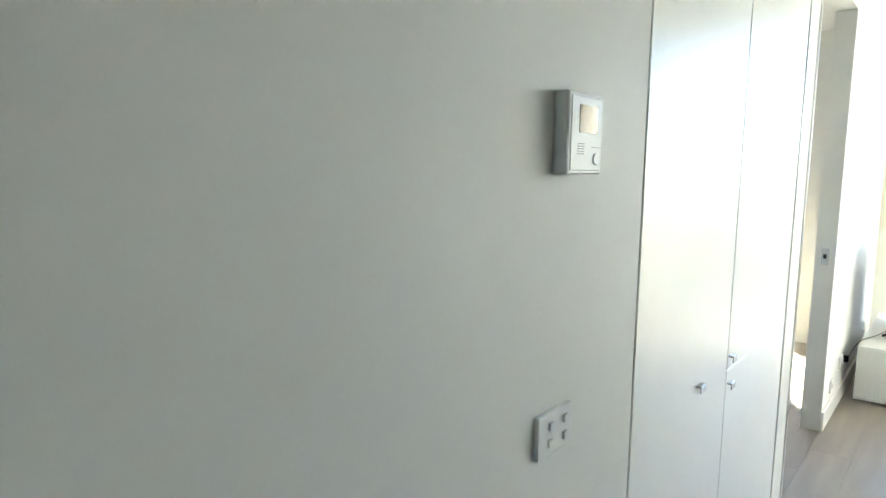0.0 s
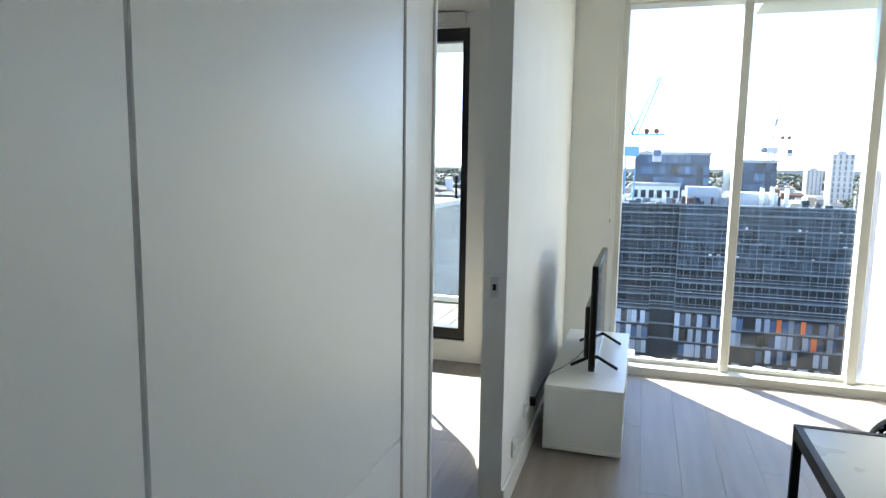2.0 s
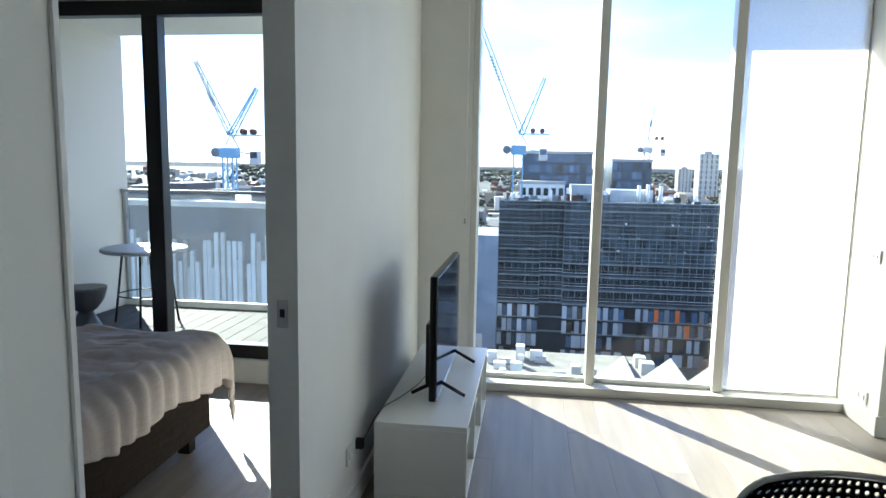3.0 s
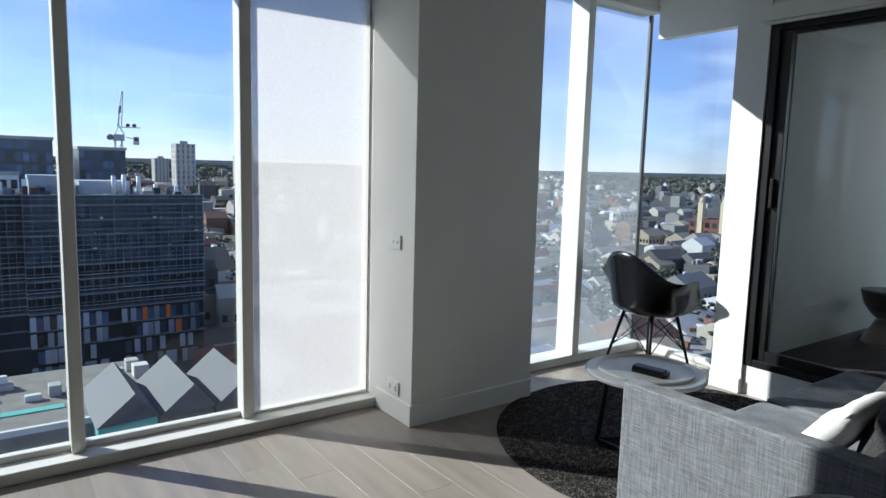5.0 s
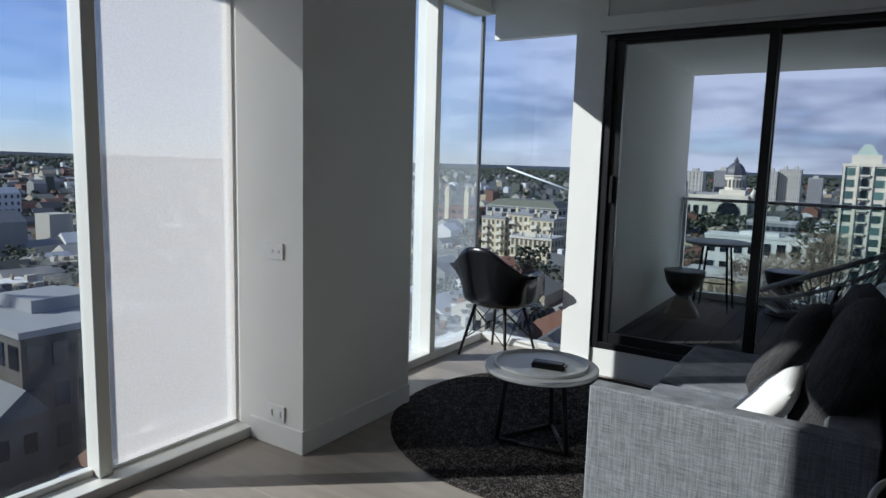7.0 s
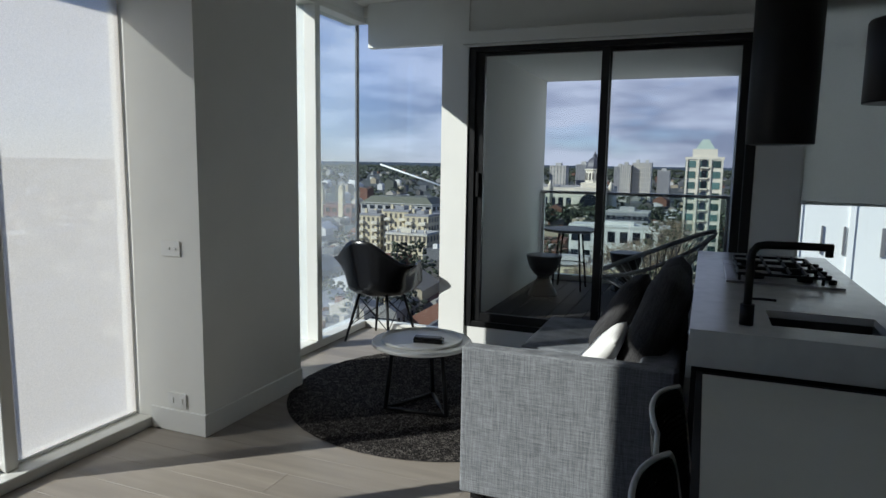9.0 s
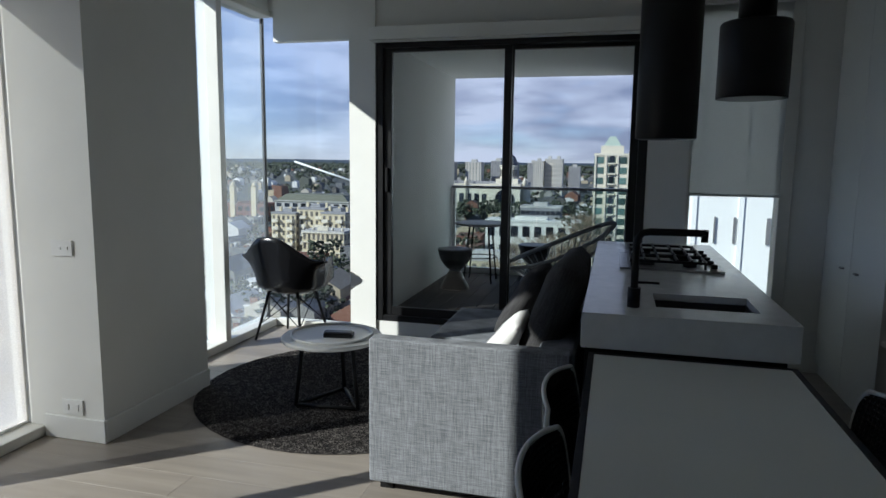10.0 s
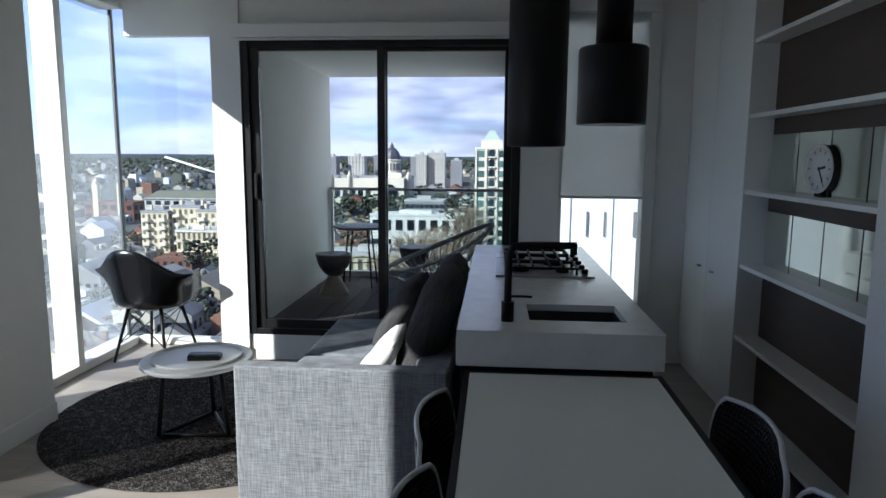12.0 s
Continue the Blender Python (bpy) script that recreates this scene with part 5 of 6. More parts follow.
def tower_crane(x, y, z, mast_h, jibs, label, colour):
    """Lattice mast, cab, and luffing jib with counter-jib."""
    t = thing("tower_crane", label, "crane", (x, y, z))
    bm = bmesh.new()
    for sx in (-0.8, 0.8):
        for sy in (-0.8, 0.8):
            add_box(bm, sx - 0.11, sx + 0.11, sy - 0.11, sy + 0.11, 0, mast_h)
    for k in range(int(mast_h / 1.8)):
        z0 = k * 1.8
        for s in (-0.8, 0.8):
            add_tube(bm, (s, -0.8, z0), (s, 0.8, z0 + 1.8), 0.07, n=4)
            add_tube(bm, (-0.8, s, z0 + 1.8), (0.8, s, z0), 0.07, n=4)
    part("mast", bm, colour, t)
    part("slewing_platform", box(-1.1, 1.1, -1.3, 1.4, mast_h, mast_h + 1.7, 0.3), colour, t)
    part("winch_drum", tube((-0.9, -2.0, mast_h + 0.9), (0.9, -2.0, mast_h + 0.9), 0.75, n=14), M_SCAF, t)
    cabin = part("cab", box(-0.7, 0.7, 3.6, 5.0, mast_h - 0.9, mast_h + 1.2, 0.15), M_CRANEW, t, "pale operator cab")
    part("cab_window", box(0.68, 0.74, 3.75, 4.85, mast_h + 0.1, mast_h + 1.0), M_BLUEPANE, cabin)
    part("cab_arm", tube((0, 1.8, mast_h + 1.0), (0, 3.7, mast_h + 0.7), 0.12, n=6), colour, t)
    part("machinery_deck", box(-0.8, 0.8, 0.0, 5.4, mast_h + 3.55, mast_h + 3.75), colour, t)
    for yy in (-0.9, 1.6):
        part("frame_leg", tube((0, yy, mast_h + 1.6), (0, 0.3, mast_h + 3.8), 0.13, n=6), M_CRANEW, t)
    for yy in (2.4, 4.0):
        part("counterweight", tube((-0.6, yy, mast_h + 4.2), (0.6, yy, mast_h + 4.2), 0.45, n=12), M_BRICKRED, t)
    for jb, mat in jibs:
        bm = bmesh.new()
        a, b = Vector((0, 0, mast_h + 3.7)), Vector(jb)
        side = Vector((1, 0, 0)) * 0.55
        up = (b - a).cross(Vector((1, 0, 0))).normalized() * 0.9
        n = max(6, int((b - a).length / 1.6))
        for off in (side, -side, up):
            add_tube(bm, a + off, b + off * 0.5, 0.13, n=5)
        for k in range(n):
            p, q = a.lerp(b, k / n), a.lerp(b, (k + 1) / n)
            f0, f1 = 1 - 0.6 * k / n, 1 - 0.6 * (k + 1) / n
            add_tube(bm, p + side * f0, q - side * f1, 0.055, n=4)
            add_tube(bm, p + side * f0, q + up * f1, 0.055, n=4)
            add_tube(bm, p - side * f0, q + up * f1, 0.055, n=4)
        boom = part("jib", bm, mat, t)
        if mat is M_CRANEW:
            for k in range(8):
                c = a.lerp(b, 0.40 + 0.024 * k)
                part("sign_bar", box(c.x + 0.5, c.x + 0.55, c.y - 0.34 + 0.1 * (k % 2), c.y + 0.34, c.z - 0.10, c.z + 0.10), M_SCAF, boom)
    return t


tower_crane(-112, -1.8, -6.0, 9.5, [((0, -9.2, 36.0), M_CRANEW), ((0, 3.9, 22.8), M_CRANE)], "blue and white luffing tower crane on the building site", M_CRANE)
tower_crane(-95, -47.0, -20.0, 22.0, [((0, -5.5, 37.0), M_CRANEW), ((0, 4.6, 33.0), M_CRANE)], "blue and white luffing tower crane seen from the bedroom", M_CRANE)
tower_crane(-190, 33.0, -4.0, 10, [((0, 1.0, 23.0), M_CRANEW)], "small distant pale tower crane", M_CRANEW)

# neighbouring roofs just below
pt = thing("podium_roof", "pale roof terrace with plant units and a green strip", "roof terrace", (-64, 5.0, GROUND))
part("slab", box(-8.5, 8.5, -14, 9, 0, 9.6), M_PODIUM, pt)
part("green_strip", box(2.6, 3.6, -6.1, 1.4, 9.6, 9.7), M_TEAL, pt, "green strip")
part("parapet", box(8.1, 8.5, -14, 9, 9.6, 10.1), M_LIGHTCONC, pt)
rng = random.Random(11)
for k in range(16):
    x, y = rng.uniform(-6, 4.5), rng.uniform(-9, 8)
    w, d, h = rng.uniform(0.5, 1.4), rng.uniform(0.5, 1.6), rng.uniform(0.4, 1.6)
    part("plant_unit", box(x, x + w, y, y + d, 9.6, 9.6 + h, 0.05, 1), M_LIGHTCONC if k % 3 else M_CONC, pt)
for k, y in enumerate((10.0, 14.6, 19.2, 24.0)):
    hs = thing("sawtooth_house", "house with a pitched grey sheet roof" if k else "teal house with a pitched grey sheet roof", "house", (-57, y, GROUND), group="sawtooth row")
    part("wall", box(-5, 4.5, -2.1, 2.3, 0, 10.2), M_TEAL if k == 0 else M_DKBRICK, hs)
    bm = bmesh.new()
    pr = [(-2.3, 10.2), (0.6, 12.6), (2.4, 10.4)]
    a = [bm.verts.new((-5.3, p, q)) for p, q in pr]
    b = [bm.verts.new((4.9, p, q)) for p, q in pr]
    for i in range(3):
        bm.faces.new((a[i], a[(i + 1) % 3], b[(i + 1) % 3], b[i]))
    bm.faces.new(a)
    bm.faces.new(b[::-1])
    part("roof", bm, M_GREYROOF, hs)
    for yy in (-1.2, 0.9):
        part("window", box(4.45, 4.6, yy - 0.5, yy + 0.5, 7.2, 8.8), M_WINDARK, hs)
block("warehouse", "dark brick warehouse with a pale parapet", "warehouse", -66, 33, -14.5, 18, 13, M_DKBRICK, 4, {"e": 6, "s": 7}, sides=("e", "s"), roof=M_SLAB)
block("warehouse", "low grey warehouse with a flat roof", "warehouse", -74, 48, -17, 20, 16, M_SLAB, 3, {"e": 6, "s": 6}, sides=("e", "s"), roof=M_GREYROOF)
# slatted block seen past the bedroom balcony
sl = thing("slatted_office_block", "dark office block with pale vertical fins", "building", (-70, -38, GROUND))
part("wall", box(-8, 8, -16, 16, 0, 26.6), M_BLUEGLASS, sl)
part("roof", box(-8.3, 8.3, -16.3, 16.3, 26.6, 27.2), M_CONC, sl)
fin = part("fin", box(8.0, 8.4, -0.22, 0.22, 13.5, 23.0), M_PANEL, sl)
fin.location = (0, -15, 0)
rng = random.Random(3)
broad = part("fin", box(8.0, 8.35, -0.5, 0.5, 12.5, 21.0), M_PANEL, sl)
broad.location = (0, -14.2, 0)
for k in range(1, 11):
    quick("fin", broad.data, sl, 0.02, -14.2 + k * 2.75 + rng.uniform(-0.4, 0.4), rng.choice((0, -1.0)))
for k in range(1, 44):
    quick("fin", fin.data, sl, 0, -15 + k * 0.7 + rng.uniform(-0.15, 0.15), rng.choice((0, -1.2, 0.9, -2.4)))
for k in range(5):
    part("roof_duct", box(rng.uniform(-4, 4), rng.uniform(4.5, 6), -12 + k * 5, -9.5 + k * 5, 27.2, 28.2 + 0.4 * k % 1), M_GREYROOF, sl)

# north: cream apartments, dome, towers
for x, y, top, w, n in ((-105.5, 206, -17.0, 9, 5), (-96, 208, -15.4, 9.5, 5), (-86.8, 205, -16.4, 8.5, 4)):
    ca = block("cream_apartments", "cream five-storey apartment block with small balconies", "apartment block", x, y, top, w, 12, M_CREAM, 5, {"s": n, "e": 5}, sides=("s", "e"), win_share=(0.42, 0.55), win=M_WINFAR, group="cream apartment blocks", roof=M_SLAB)
    for fl in range(1, 5):
        for c in (-0.3, 0.3):
            zf = (top - GROUND) / 5 * fl
            part("balcony", box(c * w - 1.1, c * w + 1.1, -7.2, -6.0, zf - 0.1, zf + 0.9), M_IVORY, ca)
    for c in (-0.36, 0.05, 0.38):
        part("chimney", box(c * w - 0.4, c * w + 0.4, -2.0, -1.2, top - GROUND + 0.6, top - GROUND + 2.2), M_CREAM, ca)
ot = block("ornate_terrace", "ornate cream Victorian terrace building", "building", -84, 190, -21.0, 14, 10, M_CREAM, 3, {"s": 9, "e": 4}, sides=("s", "e"), win_share=(0.45, 0.6), win=M_WINFAR, plant=False)
for zc in (2.7, 5.8, 8.8):
    part("cornice", box(-7.2, 7.2, -5.35, -5.0, zc, zc + 0.3), M_IVORY, ot)
for c in (-6.5, -3.2, 0.0, 3.2, 6.5):
    part("parapet_urn", lathe([(0.3, 9.6), (0.5, 10.2), (0.25, 10.6), (0.1, 11.4)], 8), M_IVORY, ot).location = (c, -4.7, 0)
part("pediment", box(-1.8, 1.8, -5.3, -4.6, 9.6, 11.0), M_IVORY, ot)
gr = block("museum_hall", "wide hall with a dull green hipped roof and dark windows", "building", -142, 306, -19.5, 40, 20, M_CONC, 3, {"s": 9, "e": 4}, sides=("s", "e"), storeys_from=2)
bm = bmesh.new()
for a, z in ((1.0, 10.5), (0.62, 14.2)):
    for sx, sy in ((-1, -1), (1, -1), (1, 1), (-1, 1)):
        bm.verts.new((sx * 20.5 * (a if a == 1 else 0.75), sy * 10.5 * a, z))
bm.verts.ensure_lookup_table()
v = list(bm.verts)
for i in range(4):
    bm.faces.new((v[i], v[(i + 1) % 4], v[4 + (i + 1) % 4], v[4 + i]))
bm.faces.new(v[4:])
part("hipped_roof", bm, M_GREENROOF, gr, "dull green hipped roof")
ms = thing("leaning_boom", "thin white sloping boom above the rooftops", "boom", (-67, 150, GROUND))
part("boom", tube((-8.0, 0, 30.9), (12, 0, 25.0), 0.22, n=8), M_WHITEFAC, ms)
part("mast", tube((12, 0, 0), (12, 0, 25.2), 0.3, n=8), M_SLAB, ms)
dm = thing("exhibition_hall", "white domed exhibition hall with a slate-grey dome", "exhibition hall", (-64.3, 425, GROUND))
part("hall", box(-42, 13, -10, 12, 0, 17.2), M_IVORY, dm)
part("hall_roof", box(-42.5, 13.5, -6, 8, 17.2, 18.6), M_SLAB, dm, "grey sheet roof")
part("transept", box(-10, 10, -16, 16, 0, 17.6), M_IVORY, dm)
part("drum_base", box(-7.2, 7.2, -7.2, 7.2, 17.6, 20.6), M_IVORY, dm)
part("drum", lathe([(5.6, 20.6), (5.6, 28.2), (6.2, 28.6), (6.2, 29.2), (5.5, 29.4)], 8, False), M_IVORY, dm)
for k in range(16):
    an = k * math.tau / 16
    part("drum_window", box(-0.45, 0.45, -0.3, 0.3, 22.2, 26.6), M_WINFAR, dm).matrix_local = pose(5.35 * math.sin(an), -5.35 * math.cos(an), 0, 0, 0, math.degrees(an))
part("dome", lathe([(5.6, 29.3), (5.5, 31), (4.9, 33.2), (3.8, 35), (2.3, 36.3), (1.3, 36.8), (1.3, 38.2), (0.7, 38.8), (0.15, 40.4)], 8, False), M_DOME, dm, "slate-grey ribbed dome")
part("arched_portal", lathe([(6.0, 0), (6.0, 0.5)], 24), M_WINDARK, dm).matrix_local = pose(0, -16.3, 8, 90)
for x in (-38, -26, 12):
    part("turret", lathe([(1.5, 0), (1.4, 18.2), (1.7, 18.6), (0.9, 20.2), (0.2, 22.0)], 12), M_IVORY, dm)
    dm.children[-1].location = (x, -10, 0)
arch = part("arch_window", box(-1.6, 1.6, -0.2, 0.2, 5, 11), M_WINDARK, dm)
arch.location = (-34, -10, 0)
for k in range(1, 5):
    quick("arch_window", arch.data, dm, -34 + k * 5.0, -10, 0)
# cream walls stand for sunlit faces, grey ones for shaded faces
for k, (x, y, z, w) in enumerate(((-147, 600, 0, 9), (-126, 610, 0.5, 15), (-108, 640, 2, 14), (-74, 640, 0.5, 10), (-64, 600, 2, 9), (-55, 606, 4, 8), (-46.5, 600, 4, 8), (-38, 700, -3, 12), (-96, 660, 1, 8))):
    block("housing_tower", "slab housing tower with vertical bands, coloured as sunlit cream or shaded grey", "tower block", x, y, z, w, 14, M_TOWER if k in (1, 5, 6, 4) else M_SLAB, 8, {"s": 5}, M_SHADEBAND, sides=("s",), win_share=(0.38, 0.8), group="far housing towers")
ctw = block("cream_tower", "cream apartment tower with green glass and a stepped crown", "apartment tower", 1.9, 174, 3.3, 8.4, 8, M_IVORY, 13, {"s": 3, "w": 4}, sides=("s", "w"), win_share=(0.62, 0.62), roof=M_IVORY, win=M_GREENPANE)
for fl in range(12):
    zf = 3.0 + fl * 2.56
    part("balcony", box(-0.95, 0.95, -4.75, -4.0, zf, zf + 0.35), M_IVORY, ctw)
    # flat dark sheet on the wall draws the shade of a recess
    part("balcony_recess", box(-0.6, 0.6, -4.16, -4.1, zf + 0.45, zf + 2.1), M_WINDARK, ctw, "dark sheet for the shade in a balcony recess")
for c in (-3.98, -1.4, 1.4, 3.98):
    part("pilaster", box(c - 0.22, c + 0.22, -4.35, -4.0, 0, 33.3), M_IVORY, ctw)
part("crown", box(-2.8, 2.8, -3, 3, 33.9, 35.8), M_IVORY, ctw)
bm = bmesh.new()
base = [bm.verts.new((sx * 2.2, sy * 2.4, 35.8)) for sx, sy in ((-1, -1), (1, -1), (1, 1), (-1, 1))]
top = [bm.verts.new((sx * 0.7, sy * 0.8, 38.2)) for sx, sy in ((-1, -1), (1, -1), (1, 1), (-1, 1))]
for i in range(4):
    bm.faces.new((base[i], base[(i + 1) % 4], top[(i + 1) % 4], top[i]))
bm.faces.new(top)
part("pyramid_roof", bm, M_PALEGREEN, ctw, "pale green pyramid roof")
block("terrace_row", "row of cream Victorian terraces with tall windows", "terrace", -20, 126, -17.5, 18, 8, M_CREAM, 3, {"s": 10, "e": 3}, sides=("s", "e"), win_share=(0.45, 0.6), win=M_WINFAR)
block("grey_offices", "low grey modern offices with strip windows", "building", -22, 235, -14.5, 14, 10, M_SLAB, 5, {"s": 8, "e": 3}, sides=("s", "e"), win_share=(0.8, 0.45))
block("flat_roof_hall", "long low hall with a white flat roof", "building", -22, 212, -17.6, 30, 10, M_LIGHTCONC, 2, {"s": 8, "e": 3}, sides=("s", "e"), roof=M_LIGHTCONC)
rc = block("brick_church", "red brick church with twin cream towers", "church", -178, 300, -21.5, 24, 14, M_BRICKRED, 2, {"s": 6, "e": 3}, sides=("s", "e"), roof=M_BRICKRED)
for x in (-6, 6):
    part("bell_tower", box(x - 1.3, x + 1.3, -7.5, -5, 0, 17.5), M_CREAM, rc, "cream bell tower")
    part("tower_cap", lathe([(1.6, 17.5), (1.2, 18.6), (0.3, 20)], 12), M_CREAM, rc).location = (x, -6.2, 0)
# white neighbour outside the kitchen window
nb = thing("white_apartment_tower", "white rendered tower with vertical fins close by", "apartment tower", (7.6, 16, GROUND))
part("wall", box(-3.6, 6, -4, 6, 0, 52), M_WHITEFAC, nb)
for k in range(7):
    part("fin", box(-3.5 + k * 0.75, -3.42 + k * 0.75, -4.03, -4.0, 0, 52), M_WHITEFAC, nb)
for x, w in ((-3.13, 0.025), (-2.82, 0.03), (-2.30, 0.06), (-1.4, 0.06), (-0.5, 0.06)):
    for k in range(5):
        part("window", box(x, x + w, -4.035, -3.95, 24.1 + 3 * k, 24.55 + 3 * k), M_SHADEBAND, nb)
block("brick_flats", "red brick flats with pale window bands", "apartment block", 8.0, 63, -4.6, 3.4, 6, M_BRICKRED, 9, {"s": 3}, sides=("s",), win_share=(0.5, 0.45), win=M_WINFAR, plant=False)

# low city: houses and sheds in one sheet of rooftops
rng = random.Random(21)
verts, faces = [], []
wverts, wfaces = [], []
keep_out = [(-108, 12, 30), (-64, 6, 22), (-57, 17, 16), (-70, -38, 26), (-62, 30, 14), (-74, 48, 18), (0, 0, 44), (-96, 206, 18), (-142, 306, 26), (-66, 425, 48), (1.5, 174, 9), (-20, 126, 16), (7, 16, 14), (-150, 8, 16), (-155, 23, 14), (-178, 300, 18), (-17, 170, 14), (-22, 212, 18), (-84, 190, 12)]
for k in range(9000):
    an = radians(rng.uniform(-5, 195)) if k % 7 else radians(rng.uniform(195, 235))
    dist = 45 + 1900 * rng.random() ** 2.0
    x, y = dist * math.cos(an) * 1.0, dist * math.sin(an)
    x, y = -abs(dist * math.sin(an * 0.5 + 0.4)) if rng.random() < 0.5 else x, y
    if any((x - a) ** 2 + (y - b) ** 2 < r * r for a, b, r in keep_out):
        continue
    w, d = rng.uniform(4, 11), rng.uniform(4, 13)
    h = rng.uniform(3, 7) if rng.random() < 0.88 or dist < 260 else rng.uniform(8, 15)
    rot = rng.choice((0.0, 0.08, -0.15)) 
    c, s = math.cos(rot), math.sin(rot)
    gable = rng.random() < 0.5
    i0 = len(verts)
    for zz in (0, h):
        for sx, sy in ((-1, -1), (1, -1), (1, 1), (-1, 1)):
            px, py = sx * w / 2, sy * d / 2
            verts.append((x + px * c - py * s, y + px * s + py * c, GROUND + zz))
    faces += [(i0, i0 + 1, i0 + 5, i0 + 4), (i0 + 1, i0 + 2, i0 + 6, i0 + 5), (i0 + 2, i0 + 3, i0 + 7, i0 + 6), (i0 + 3, i0, i0 + 4, i0 + 7)]
    if dist < 330:
        spec_n = int(max(w, d) / 2.2)
        for face in ("s", "e"):
            span = w if face == "s" else d
            for lv in range(int(h / 2.9)):
                for q in range(spec_n):
                    p, zc = -span / 2 + span * (q + 0.5) / spec_n, GROUND + 1.0 + 2.9 * lv
                    j0 = len(wverts)
                    for a, zz in ((-0.5, 0), (0.5, 0), (0.5, 1.4), (-0.5, 1.4)):
                        px, py = (p + a, -d / 2 - 0.06) if face == "s" else (w / 2 + 0.06, p + a)
                        wverts.append((x + px * c - py * s, y + px * s + py * c, zc + zz))
                    wfaces.append((j0, j0 + 1, j0 + 2, j0 + 3))
        if not gable:
            for q in range(rng.randrange(2, 6)):
                px, py = rng.uniform(-0.4, 0.3) * w, rng.uniform(-0.4, 0.3) * d
                bw, bd, bh = rng.uniform(0.4, 2.0), rng.uniform(0.4, 2.0), rng.uniform(0.3, 1.5)
                j0 = len(verts)
                for zz in (h, h + bh):
                    for sx, sy in ((0, 0), (bw, 0), (bw, bd), (0, bd)):
                        verts.append((x + (px + sx) * c - (py + sy) * s, y + (px + sx) * s + (py + sy) * c, GROUND + zz))
                faces += [(j0, j0 + 1, j0 + 5, j0 + 4), (j0 + 1, j0 + 2, j0 + 6, j0 + 5), (j0 + 2, j0 + 3, j0 + 7, j0 + 6), (j0 + 3, j0, j0 + 4, j0 + 7), (j0 + 4, j0 + 5, j0 + 6, j0 + 7)]
    if gable:
        r = h + min(w, d) * 0.3
        for sy in (-1, 1):
            py = sy * d / 2
            verts.append((x - py * s, y + py * c, GROUND + r))
        faces += [(i0 + 4, i0 + 5, i0 + 8), (i0 + 6, i0 + 7, i0 + 9), (i0 + 5, i0 + 6, i0 + 9, i0 + 8), (i0 + 7, i0 + 4, i0 + 8, i0 + 9)]
    else:
        faces.append((i0 + 4, i0 + 5, i0 + 6, i0 + 7))
me = bpy.data.meshes.new("far_rooftops")
me.from_pydata(verts, [], faces)
me.materials.append(M_ROOFS)
tagged(new("far_rooftops", me), "mixed low houses and sheds of the inner suburbs", "houses", kind="stuff")
me = bpy.data.meshes.new("far_windows")
me.from_pydata(wverts, [], wfaces)
me.materials.append(M_WINDARK)
tagged(new("far_windows", me), "dark windows of the low houses", "windows", kind="stuff")

# trees: tufts scattered between the roofs, and a few single trees in the street
ico = bmesh.new()
bmesh.ops.create_icosphere(ico, subdivisions=1, radius=1.0)
iv, jf = [v.co.copy() for v in ico.verts], [[v.index for v in f.verts] for f in ico.faces]
ico.free()


def tufts(spots, seed):
    """Crowns made of many small uneven clumps: spots are (x, y, z, spread, height, count, size)."""
    r = random.Random(seed)
    vs, fs = [], []
    for x, y, z, sp, ht, n, size in spots:
        for _ in range(n):
            a, q = r.uniform(0, math.tau), r.random() ** 0.6
            h = r.uniform(-1, 1)
            c = Vector((x + sp * q * math.cos(a) * (1 - 0.45 * abs(h)), y + sp * q * math.sin(a) * (1 - 0.45 * abs(h)), z + ht * h))
            sc = size * r.uniform(0.5, 1.2)
            i0 = len(vs)
            vs += [c + Vector((p.x, p.y, p.z * 0.75)) * sc * r.uniform(0.6, 1.35) for p in iv]
            fs += [[i0 + i for i in f] for f in jf]
    return vs, fs


spots = []
for k in range(760):
    an, dist = radians(rng.uniform(60, 190)), 110 + 1300 * rng.random() ** 1.6
    x, y = dist * math.cos(an), dist * math.sin(an)
    if any((x - a) ** 2 + (y - b) ** 2 < (r + 4) ** 2 for a, b, r in keep_out):
        continue
    spots.append((x, y, GROUND + 6, rng.uniform(3, 6), rng.uniform(2.5, 4), 70 if dist < 300 else 14, 0.6 if dist < 300 else 1.5))
for k in range(40):
    spots.append((rng.uniform(-118, -20), rng.uniform(330, 400), GROUND + rng.uniform(4, 7), rng.uniform(4, 7), rng.uniform(2.5, 4), 50, 0.9))
for k in range(26):
    spots.append((rng.uniform(-14, 8), rng.uniform(190, 300), GROUND + rng.uniform(6, 10), rng.uniform(4, 7), rng.uniform(3, 5), 80, 0.7))
for k in range(2600):
    an, dist = radians(rng.uniform(60, 205)), 900 + 3100 * rng.random() ** 0.8
    spots.append((dist * math.cos(an), dist * math.sin(an), GROUND + 5 + dist * 0.0016, rng.uniform(10, 34), rng.uniform(1, 3), 5, 2.6 + dist * 0.0016))
vs, fs = tufts(spots, 4)
me = bpy.data.meshes.new("far_trees")
me.from_pydata(vs, [], fs)
me.materials.append(M_LEAF)
tagged(new("far_trees", me), "dark green street and park trees among the roofs", "trees", kind="stuff")


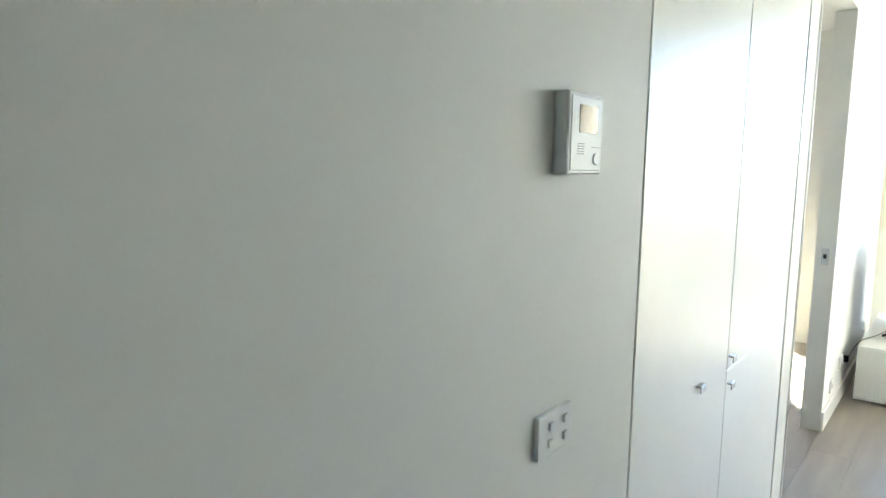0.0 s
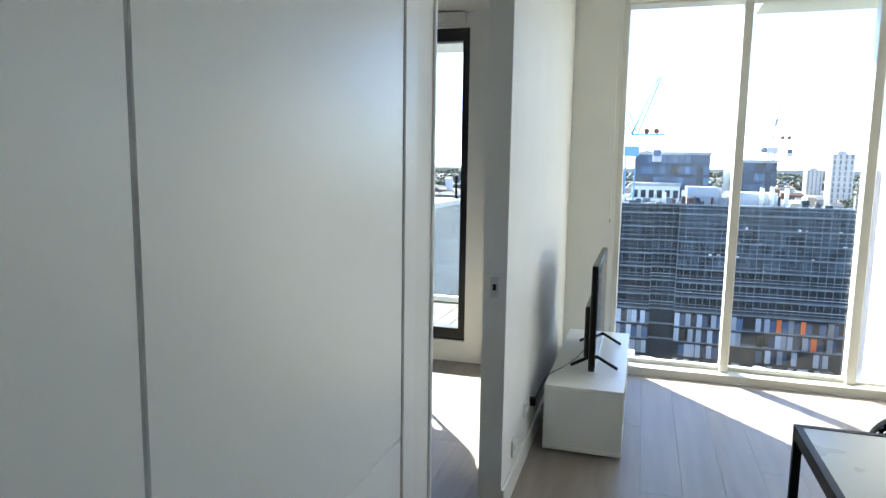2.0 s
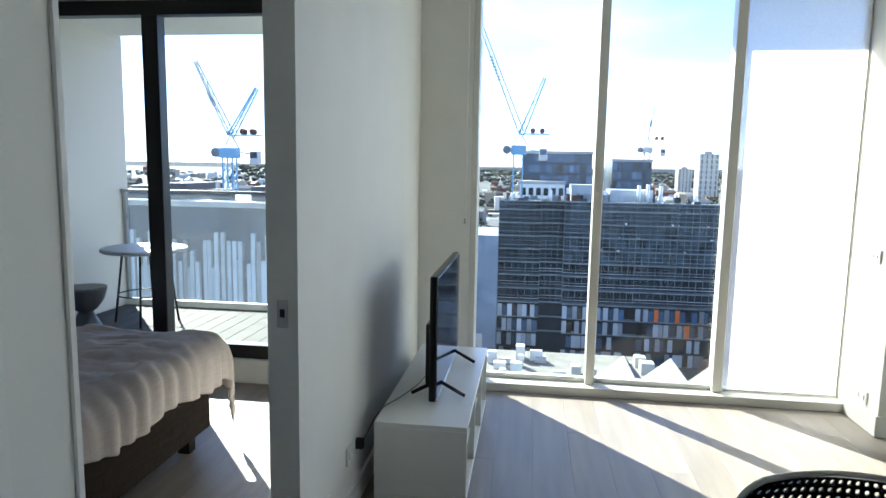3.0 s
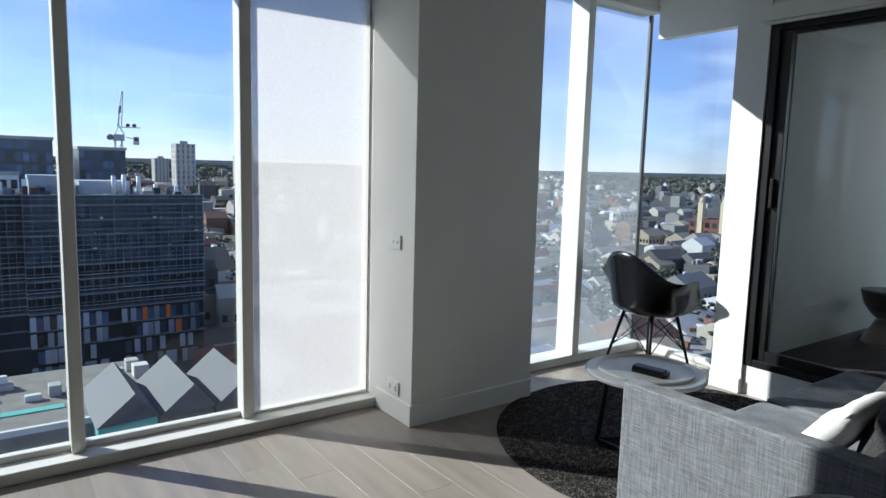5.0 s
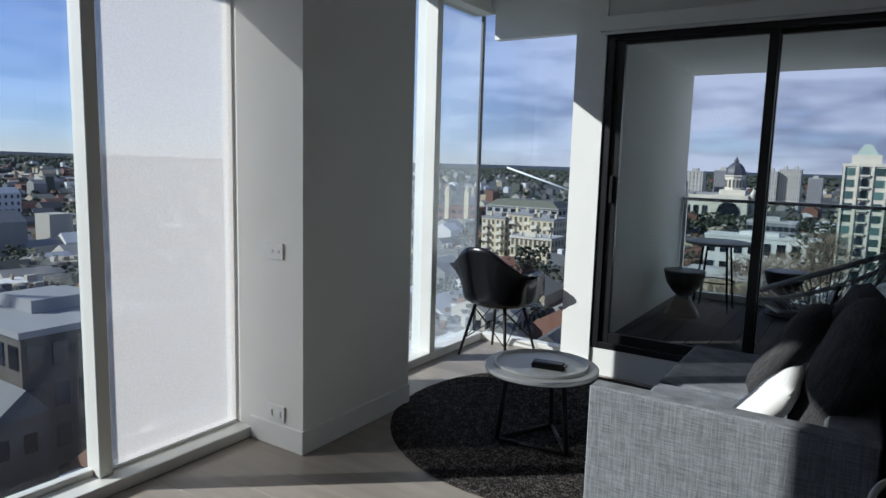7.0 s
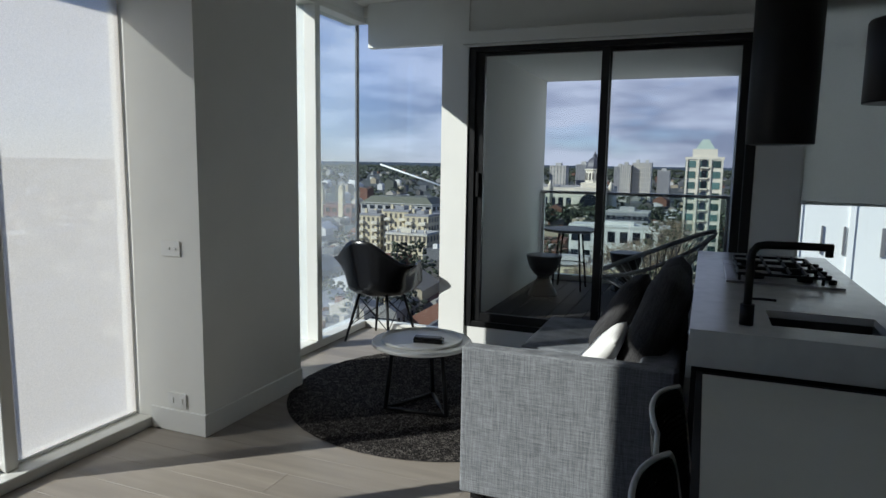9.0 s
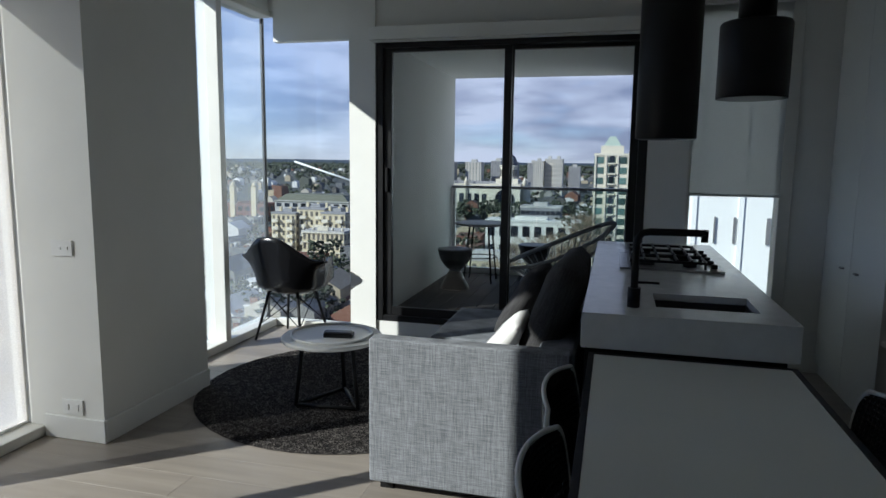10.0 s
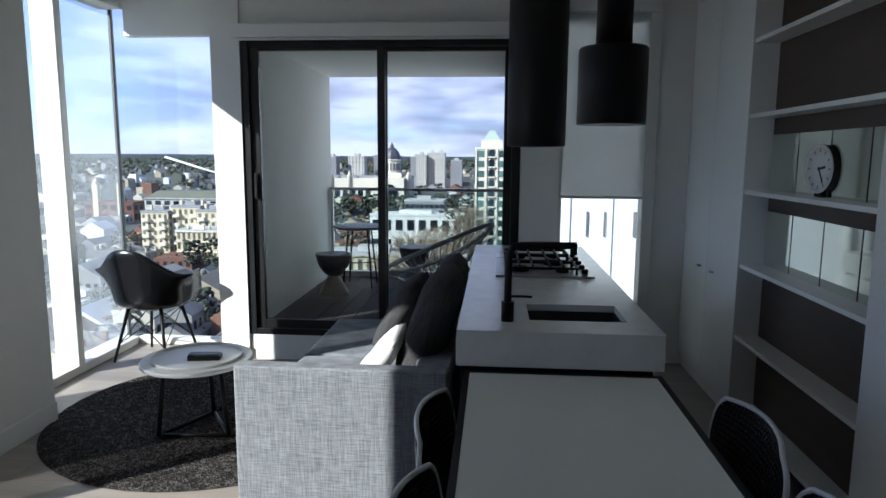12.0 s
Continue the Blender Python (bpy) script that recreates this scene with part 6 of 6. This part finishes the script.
def street_tree(x, y, h, seed):
    t = thing("street_tree", "bare brown winter street tree", "tree", (x, y, GROUND), group="street trees")
    r = random.Random(seed)
    bm = bmesh.new()
    add_tube(bm, (0, 0, 0), (0, 0, h * 0.4), 0.35, 0.22, 8)
    for k in range(7):
        an = k * math.tau / 7 + r.uniform(-0.3, 0.3)
        add_tube(bm, (0, 0, h * 0.36), (h * 0.24 * math.cos(an), h * 0.24 * math.sin(an), h * r.uniform(0.6, 0.85)), 0.14, 0.04, 6)
    part("trunk", bm, M_BARK, t)
    twigs = bmesh.new()
    for k in range(320):
        an, q, up = r.uniform(0, math.tau), r.random() ** 0.6, r.uniform(-1, 1)
        reach = h * 0.27 * q * (1 - 0.4 * abs(up))
        a = Vector((reach * math.cos(an), reach * math.sin(an), h * (0.66 + 0.24 * up)))
        d = Vector((math.cos(an) + r.uniform(-0.6, 0.6), math.sin(an) + r.uniform(-0.6, 0.6), r.uniform(0.2, 1.4))).normalized()
        add_tube(twigs, a, a + d * r.uniform(0.8, 2.2), 0.06, 0.02, 3, False)
    part("twigs", twigs, M_BARE, t, "fine bare brown twigs")
    vs, fs = tufts([(0, 0, h * 0.68, h * 0.30, h * 0.26, 420, 0.13)], seed)
    me = bpy.data.meshes.new("crown")
    me.from_pydata(vs, [], fs)
    me.materials.append(M_BARE)
    o = new("crown", me)
    o.parent = t
    return t


for k, (x, y, h) in enumerate(((-12, 118, 19), (-9.5, 131, 18), (-5.2, 150, 21), (-3.0, 166, 20), (-15, 108, 16), (-10, 152, 16), (-13.5, 126, 17), (2.5, 128, 12))):
    street_tree(x, y, h, 30 + k)
road = setting("road", box(-7.5, -2.0, 40, 420, GROUND, GROUND + 0.03), pbr("asphalt", (0.05, 0.05, 0.055), 0.85, var=0.2, scale=0.1, bump=0), "asphalt street running north", "road")

# ---- oak planks ----
PW = 0.19
plank_meshes = {}


def plank(x0, x1, y0, parent_ob, width=PW):
    key = (round(x1 - x0, 3), width)
    if key not in plank_meshes:
        ob = part("plank", box(0.0004, x1 - x0 - 0.0004, 0.0004, width - 0.0004, -0.006, 0.0, 0.0005, 1), M_OAK, parent_ob)
        plank_meshes[key] = ob.data
        ob.location = (x0, y0, 0)
    else:
        quick("plank", plank_meshes[key], parent_ob, x0, y0, 0)


def lay(x0, x1, y0, y1, parent_ob, seed):
    r = random.Random(seed)
    k = 0
    y = y0
    while y < y1 - 0.01:
        wide = min(PW, round(y1 - y, 3))
        x = x0
        first = (0.6, 1.4, 1.0, 1.8, 0.4)[k % 5]
        while x < x1 - 0.001:
            e = min(x1, x + (first if x == x0 else 1.9))
            if x1 - e < 0.3:
                e = x1
            plank(round(x, 3), round(e, 3), round(y, 3), parent_ob, wide)
            x = e
        y += PW
        k += 1


lay(0.0, 4.6, 0.0, 5.05, floor, 1)
lay(4.6, 7.6, 0.0, 1.45, floor, 2)
lay(2.2, 3.2, -0.1, 0.0, floor, 3)
lay(0.15, 4.3, -3.6, -0.1, bfloor, 4)
